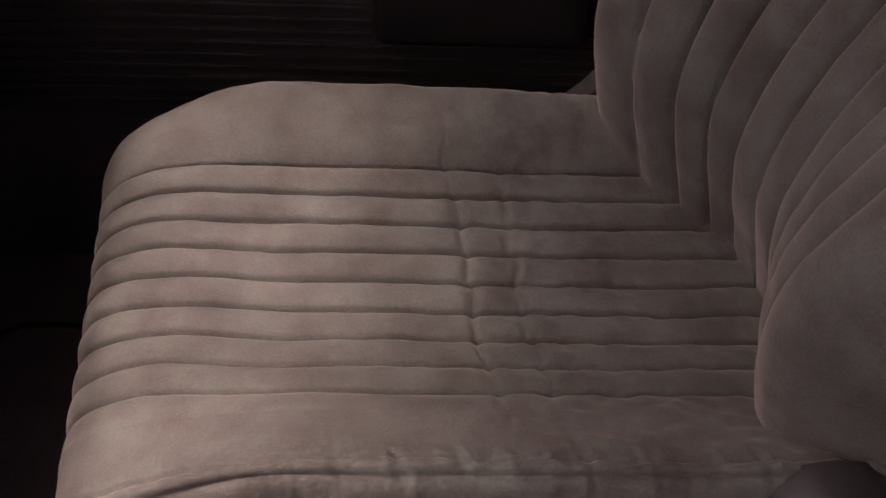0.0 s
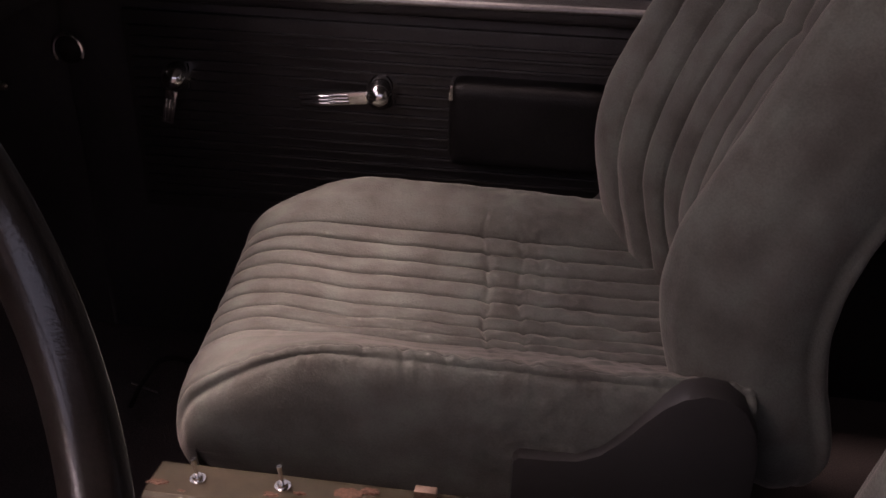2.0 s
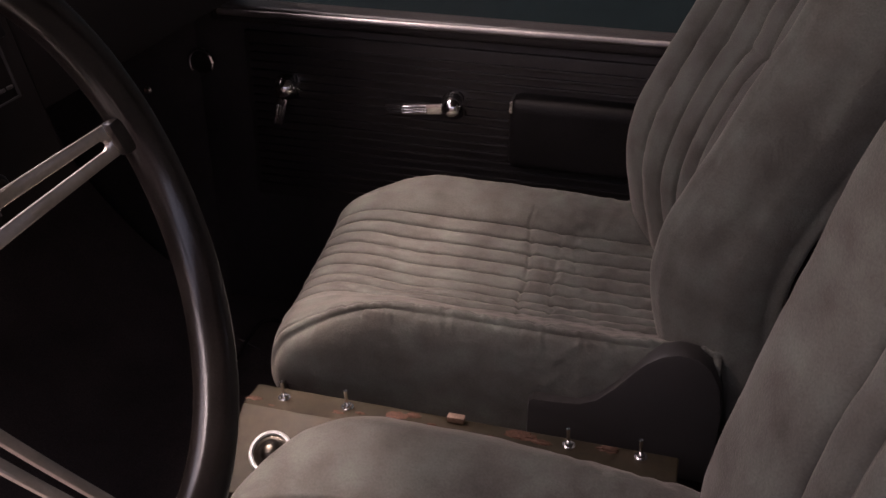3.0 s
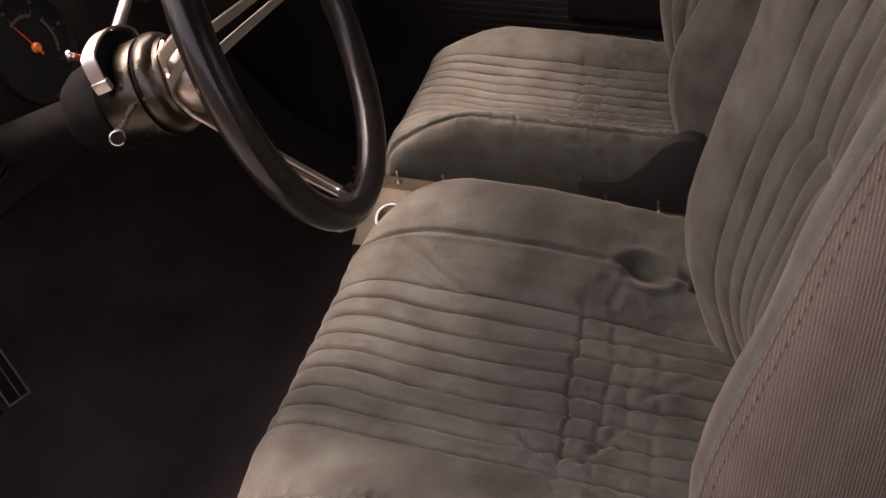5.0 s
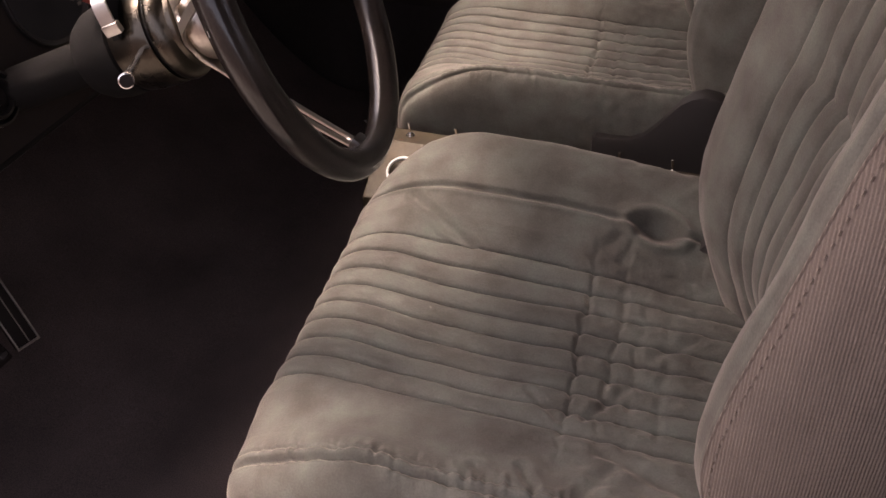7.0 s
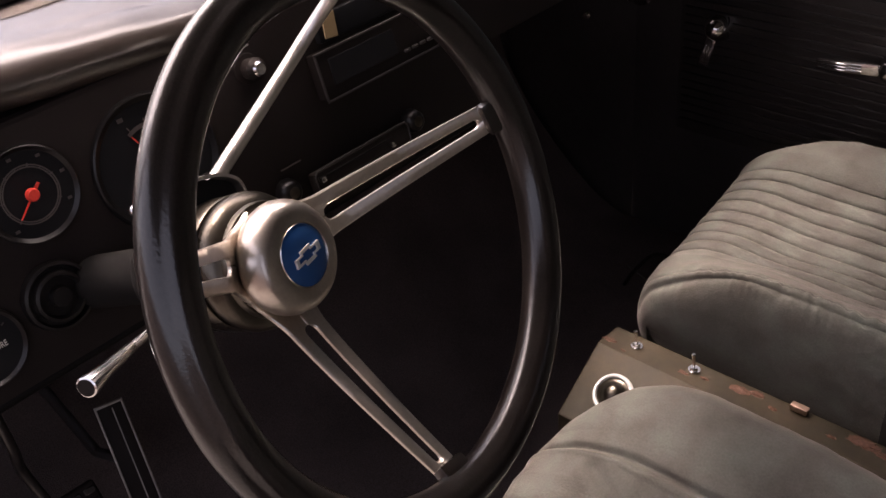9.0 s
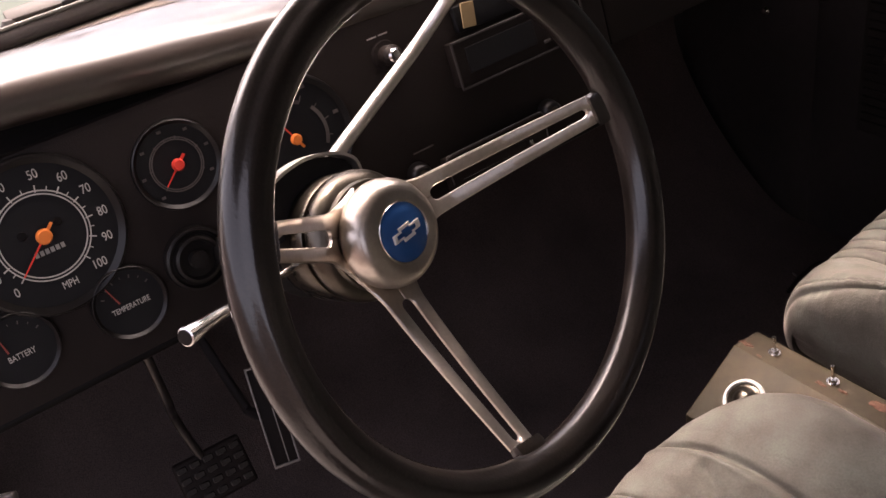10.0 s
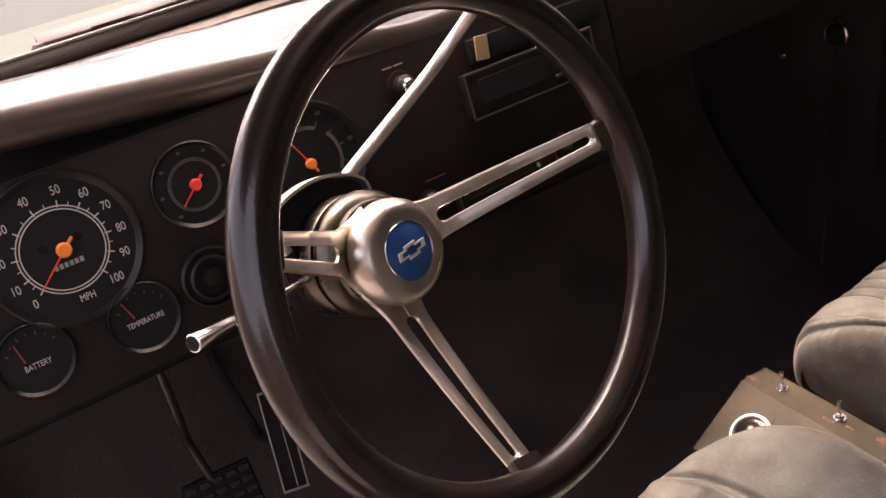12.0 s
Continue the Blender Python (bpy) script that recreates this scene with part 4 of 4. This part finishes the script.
for y, z in ((0.026, 0.7245), (0.134, 0.719), (0.136, 0.707)):
    part("slide_knob", box((0.007, 0.007, 0.009), on_dash(y, z, 0.018), 0.0018), CHROME, heat)
for y in (-0.012, 0.185):
    knob = part("fan_knob", lathe([(0, 0.0165), (0.0085, 0.016), (0.0125, 0.013), (0.0145, 0.006), (0.015, 0.0)], on_dash(y, 0.726, 0.0), 28), GAUGE_RING, heat)
    part("cap", lathe([(0, 0.0178), (0.005, 0.0174), (0.0068, 0.0162)], on_dash(y, 0.726, 0.0), 24), OLIVE_STEEL, knob)
part("marking", box((0.028, 0.0016, 0.0006), on_dash(0.004, 0.7495, 0.0012)), FAINT_INK, heat, smooth=False)
wk = part("wiper_knob", lathe([(0, 0.024), (0.008, 0.023), (0.012, 0.018), (0.011, 0.004), (0.016, 0.003), (0.017, 0)], on_dash(-0.006, 0.862, 0.0), 28), BLACK_PLASTIC, dash, "black pull knob with a bright cap")
part("cap", lathe([(0, 0.0262), (0.006, 0.0258), (0.008, 0.0235)], on_dash(-0.006, 0.862, 0.0), 24), CHROME, wk)
for i in range(2):
    part("marking", box((0.012, 0.0016, 0.0006), on_dash(-0.016 + 0.0145 * i, 0.884, 0.0012)), DIM_INK, dash, smooth=False)


# ---- steering wheel and column ----
PHI, PSI = radians(20.9), radians(13.5)
WN = Vector((math.cos(PHI) * math.cos(PSI), math.cos(PHI) * math.sin(PSI), math.sin(PHI)))
WC = Vector((0.0624, -0.1602, 0.8754))
WM = axes(WC, WN)
wheel = thing("steering_wheel", WC, "black-rimmed steering wheel with three slotted brushed metal spokes", "steering wheel")
RMAJ, RTUB, DISH = 0.1990, 0.0178, 0.121
ra, rb2 = np.meshgrid(np.linspace(0, 2 * math.pi, 181), np.linspace(0, 2 * math.pi, 37)[:-1], indexing="ij")
grip = 1 - 0.13 * np.exp(-((rb2 - 0.80) / 0.30) ** 2) - 0.04 * np.exp(-((rb2 - 2.6) / 0.2) ** 2)
tub = RTUB * grip
flat = np.stack([(RMAJ + tub * np.cos(rb2)) * np.cos(ra), (RMAJ + tub * np.cos(rb2)) * np.sin(ra), tub * np.sin(rb2)], -1)
turn = np.array(WM.to_3x3())
part("rim", loft(flat @ turn.T + np.array(WC), True), RIM_VINYL, wheel, "glossy black padded rim")


def spoke(angle):
    """A tapering dished plate with a long slot, flared at the hub, from the hub to the rim."""
    n = 34
    bm = bmesh.new()
    M = WM @ Matrix.Rotation(radians(angle), 4, "Z")
    r0, r1 = 0.024, 0.190

    def z_at(r):
        u = max(0.0, (r - 0.040) / (r1 - 0.040))
        return -DISH - 0.004 + (DISH + 0.003) * (u ** 1.12)

    def half(r):
        u = (r - 0.05) / (r1 - 0.05)
        return 0.0202 - 0.0078 * max(0.0, u) + 0.020 * max(0.0, (0.062 - r) / 0.038) ** 2

    def gap(r):
        a0, a1 = 0.058, 0.176
        if r <= a0 or r >= a1:
            return 0.0
        e = min((r - a0) / 0.007, (a1 - r) / 0.004, 1.0)
        return (0.0070 - 0.0030 * (r - a0) / (a1 - a0)) * math.sqrt(max(e, 0.0) * (2 - e))

    rs = sorted(set([r0 + (r1 - r0) * i / n for i in range(n + 1)] + [0.058, 0.0586, 0.0598, 0.062, 0.065, 0.1725, 0.1745, 0.1755, 0.176]))
    th = 0.0040
    for s in (-1, 1):
        prev = None
        for r in rs:
            z = z_at(r)
            g, h = gap(r), half(r)
            ring = [bm.verts.new(M @ Vector((r, s * w, z + dz))) for w, dz in ((g, -0.0006), (g + 0.001, 0.0004), (h - 0.0012, 0.0004), (h, -0.0008), (h, -th), (g, -th))]
            if prev:
                for k in range(6):
                    bm.faces.new((prev[k], prev[(k + 1) % 6], ring[(k + 1) % 6], ring[k]))
            prev = ring
    bmesh.ops.remove_doubles(bm, verts=bm.verts, dist=0.0001)
    plate = part("spoke", bm, BRUSHED, wheel)
    part("spoke_end", box((0.020, 0.029, 0.013), M @ pose(0.184, 0, -0.0045, 0, -34, 0), 0.004), RIM_VINYL, plate)


for a in (4.7, -104.5, 154.2):
    spoke(a)
HM = WM @ Matrix.Translation((0, 0, -DISH))
part("hub", lathe([(0.040, -0.004), (0.0448, -0.001), (0.0468, 0.004), (0.0468, 0.010), (0.0455, 0.0165), (0.0422, 0.0222), (0.0380, 0.0258), (0.0340, 0.0272), (0.0266, 0.0280), (0.0252, 0.0262)], HM, 72), BRUSHED, wheel, "brushed metal centre cap")
horn = part("horn_button", lathe([(0.0255, 0.024), (0.0248, 0.0275), (0.020, 0.0295), (0.010, 0.0305), (0, 0.0308)], HM, 48), BLUE, wheel, "round blue emblem button")
part("emblem_ring", lathe([(0.0245, 0.0272), (0.0252, 0.0285), (0.026, 0.0272)], HM, 48), CHROME, horn)
EM = HM @ pose(0, 0, 0.0322, 0, 0, 2) @ Matrix.Diagonal((1.02, 0.86, 1, 1))
cross_out = [(-0.0155, -0.0040), (-0.0055, -0.0040), (-0.0055, -0.0075), (0.0070, -0.0075), (0.0070, -0.0040), (0.0145, -0.0040), (0.0160, 0.0040), (0.0060, 0.0040), (0.0060, 0.0075), (-0.0065, 0.0075), (-0.0065, 0.0040), (-0.0140, 0.0040)]
part("badge", slab(cross_out, 0.0030, EM, holes=([(x * 0.78, y * 0.60) for x, y in cross_out],)), WHITE, horn, "white outlined badge shape", smooth=False)

column = thing("steering_column", (-0.2, WC.y, 0.7), "grey metal steering column with chrome shift lever and turn signal stalk", "steering column")
part("bell", lathe([(0.020, -0.006), (0.044, -0.007), (0.0475, -0.009), (0.0485, -0.012), (0.0485, -0.0145), (0.0515, -0.0165), (0.0555, -0.0205), (0.0578, -0.026), (0.0582, -0.0315), (0.0570, -0.034), (0.054, -0.035)], HM, 64), OLIVE_STEEL, column, "worn metal horn bell behind the wheel")
part("gap_ring", lathe([(0.0535, -0.033), (0.0535, -0.040)], HM, 48), BEZEL, column)
part("collar", lathe([(0.0535, -0.0385), (0.0565, -0.039), (0.0575, -0.041), (0.0570, -0.060), (0.0555, -0.078), (0.0535, -0.086), (0.044, -0.088)], HM, 64), OLIVE_STEEL, column)
part("shift_bowl", lathe([(0.043, -0.086), (0.0525, -0.091), (0.0535, -0.110), (0.050, -0.128), (0.042, -0.142), (0.026, -0.150)], HM, 48), MATTE_BLACK, column)
part("tube", lathe([(0.026, -0.14), (0.026, -0.62), (0, -0.62)], HM, 32), MATTE_BLACK, column)
# wide chrome band of the gear indicator, over the collar and down its driver's side
band_line = spline([(0.0465, 0.040, 0), (0.0475, 0.055, 0), (0.043, 0.0635, 0), (0.031, 0.0722, 0), (0.014, 0.0790, 0), (-0.006, 0.0825, 0), (-0.028, 0.0815, 0), (-0.046, 0.0775, 0), (-0.0545, 0.0730, 0), (-0.0585, 0.064, 0), (-0.0612, 0.050, 0), (-0.0622, 0.040, 0)], 60)
bm = bmesh.new()
prev = None
for k, q in enumerate(band_line):
    w = (band_line[min(k + 1, 59)] - band_line[max(k - 1, 0)]).normalized()
    side = Vector((-w.y, w.x, 0))
    ring = [bm.verts.new(HM @ (q + Vector((0.001, -0.004, 0)) + side * a + Vector((0, 0, b)))) for a, b in ((0.0014, -0.0560), (0.0017, -0.0570), (0.0017, -0.0715), (0.0012, -0.0725), (-0.0014, -0.0725), (-0.0014, -0.0560))]
    if prev:
        for e in range(6):
            bm.faces.new((prev[e], prev[(e + 1) % 6], ring[(e + 1) % 6], ring[e]))
    else:
        bm.faces.new(ring)
    prev = ring
bm.faces.new(prev[::-1])
arch = part("shift_indicator", bm, SATIN_CHROME, column, "satin chrome arched gear indicator band")
part("end_block", box((0.009, 0.013, 0.019), HM @ pose(-0.0590, 0.0395, -0.0640, 0, 0, 6), 0.002), SATIN_CHROME, arch)
hood_line = [(0.0455, 0.030), (0.0460, 0.054), (0.0415, 0.0622), (0.030, 0.0705), (0.013, 0.0773), (-0.006, 0.0806), (-0.028, 0.0797), (-0.046, 0.0757), (-0.0528, 0.0720), (-0.057, 0.060), (-0.058, 0.030)]
part("window", slab(hood_line, 0.008, HM @ pose(0.001, -0.004, -0.0645), 0.001), GAUGE_FACE, arch)
part("shift_lever", tube([(-0.139, -0.196, 0.850), (-0.147, -0.166, 0.865), (-0.163, -0.103, 0.892), (-0.177, -0.046, 0.917), (-0.172, -0.014, 0.945), (-0.155, 0.002, 0.973), (-0.140, 0.014, 1.002)], (0.0072, 0.0062), 14, 40), SATIN_CHROME, column, "bent chrome gear shift lever")
stalk_way = Vector((0.103, -0.164, 0.053)).normalized()
stalk_tip = Vector((-0.003, -0.381, 0.8615))
stalk = part("turn_signal_stalk", tube([(-0.116, -0.198, 0.803), tuple(stalk_tip - 0.055 * stalk_way)], 0.0036, 12), CHROME, column, "chrome turn signal stalk with a flared knob")
part("knob", lathe([(0.0034, -0.062), (0.0042, -0.060), (0.0047, -0.045), (0.0058, -0.022), (0.0076, -0.003), (0.0074, -0.0005), (0.0062, 0.0002)], axes(stalk_tip, stalk_way), 24), CHROME, stalk)
part("cap", lathe([(0.0064, -0.0004), (0.0060, 0.0004), (0, 0.0006)], axes(stalk_tip, stalk_way), 24), BLACK_PLASTIC, stalk)
knob_m = axes((-0.153, -0.216, 0.850), (0.0, -0.82, 0.57))
hazard = part("hazard_knob", lathe([(0.0075, 0.0), (0.0062, 0.004), (0.0042, 0.014), (0.0040, 0.030), (0.0030, 0.031), (0, 0.031)], knob_m, 18), plain("dull_red_plastic", (0.30, 0.05, 0.035), 0.5), column, "small red pull knob with a bright tip")
part("tip", lathe([(0.0040, 0.030), (0.0046, 0.0315), (0.0044, 0.037), (0.002, 0.0385), (0, 0.0386)], knob_m, 18), CHROME, hazard)

# ---- pedals ----
gas = thing("accelerator_pedal", (-0.5, -0.2, FLOOR), "tall black accelerator pedal with bright metal edging", "pedal")
GM = axes((-0.505, -0.196, 0.315), (0.80, -0.25, 0.55))
rect = [(-0.0185, -0.073), (0.0185, -0.073), (0.0185, 0.077), (-0.0185, 0.077)]
part("pad", slab(rect, 0.012, GM, 0.002), BLACK_PLASTIC, gas)
part("edging", slab([(x * 1.06, y * 1.02) for x, y in rect], 0.005, GM @ pose(0, 0, 0.004), 0.001, ([(x * 0.90, y * 0.970) for x, y in rect],)), PEDAL_TRIM, gas)
part("groove", box((0.0015, 0.140, 0.002), GM @ pose(0.003, 0, 0.001)), PEDAL_TRIM, gas, smooth=False)
part("arm", tube([(-0.52, -0.198, 0.30), (-0.62, -0.198, 0.25), (-0.80, -0.198, 0.34)], 0.008), DARK_METAL, gas)
brake = thing("brake_pedal", (-0.48, -0.3, FLOOR), "wide black ribbed rubber brake pedal", "pedal")
BM_ = axes((-0.470, -0.309, 0.308), (0.80, -0.05, 0.60))
part("pad", box((0.100, 0.072, 0.016), BM_, 0.006, 3), BLACK_PLASTIC, brake)
tread = box((0.0155, 0.0095, 0.004), Matrix(), 0.0015, 1)
tread_mesh = None
for i in range(5):
    for j in range(4):
        spot = BM_ @ pose(-0.039 + 0.0195 * i, -0.024 + 0.016 * j, 0.0085)
        if tread_mesh is None:
            ob = part("tread", tread, TREAD, brake)
            tread_mesh = ob.data
        else:
            ob = part("tread", tread_mesh, TREAD, brake)
        ob.matrix_basis = spot
part("arm", tube([(-0.480, -0.312, 0.312), (-0.500, -0.326, 0.400), (-0.478, -0.331, 0.470), (-0.50, -0.335, 0.66)], 0.0065, 10, 24), WORN_STEEL, brake)
release = thing("brake_release", (-0.262, -0.575, 0.63), "worn grey brake release handle below the dashboard", "release handle")
RM = axes((-0.245, -0.570, 0.628), (0.75, -0.35, 0.56))
part("handle", box((0.085, 0.017, 0.012), RM, 0.004, 3), GREY_PLASTIC, release)
for k in range(4):
    part("marking", box((0.007, 0.006, 0.0006), RM @ pose(-0.030 + 0.010 * k, 0, 0.0062)), DIM_INK, release, smooth=False)
part("stem", tube([(-0.25, -0.570, 0.628), (-0.30, -0.570, 0.650), (-0.36, -0.570, 0.70)], 0.005, 10), DARK_METAL, release)

# ---- loose belt on the passenger floor ----
belt = thing("seat_belt", (-0.33, 0.81, FLOOR), "black seat belt strap with a bright buckle on the carpet", "seat belt")
part("strap", tube([(-0.22, 0.88, 0.075), (-0.29, 0.82, 0.150), (-0.33, 0.80, 0.115), (-0.36, 0.80, 0.06)], 0.004, 8, 20), BLACK_PLASTIC, belt)
part("buckle", box((0.045, 0.006, 0.003), pose(-0.335, 0.805, 0.096, 0, 35, 20), 0.001), CHROME, belt)
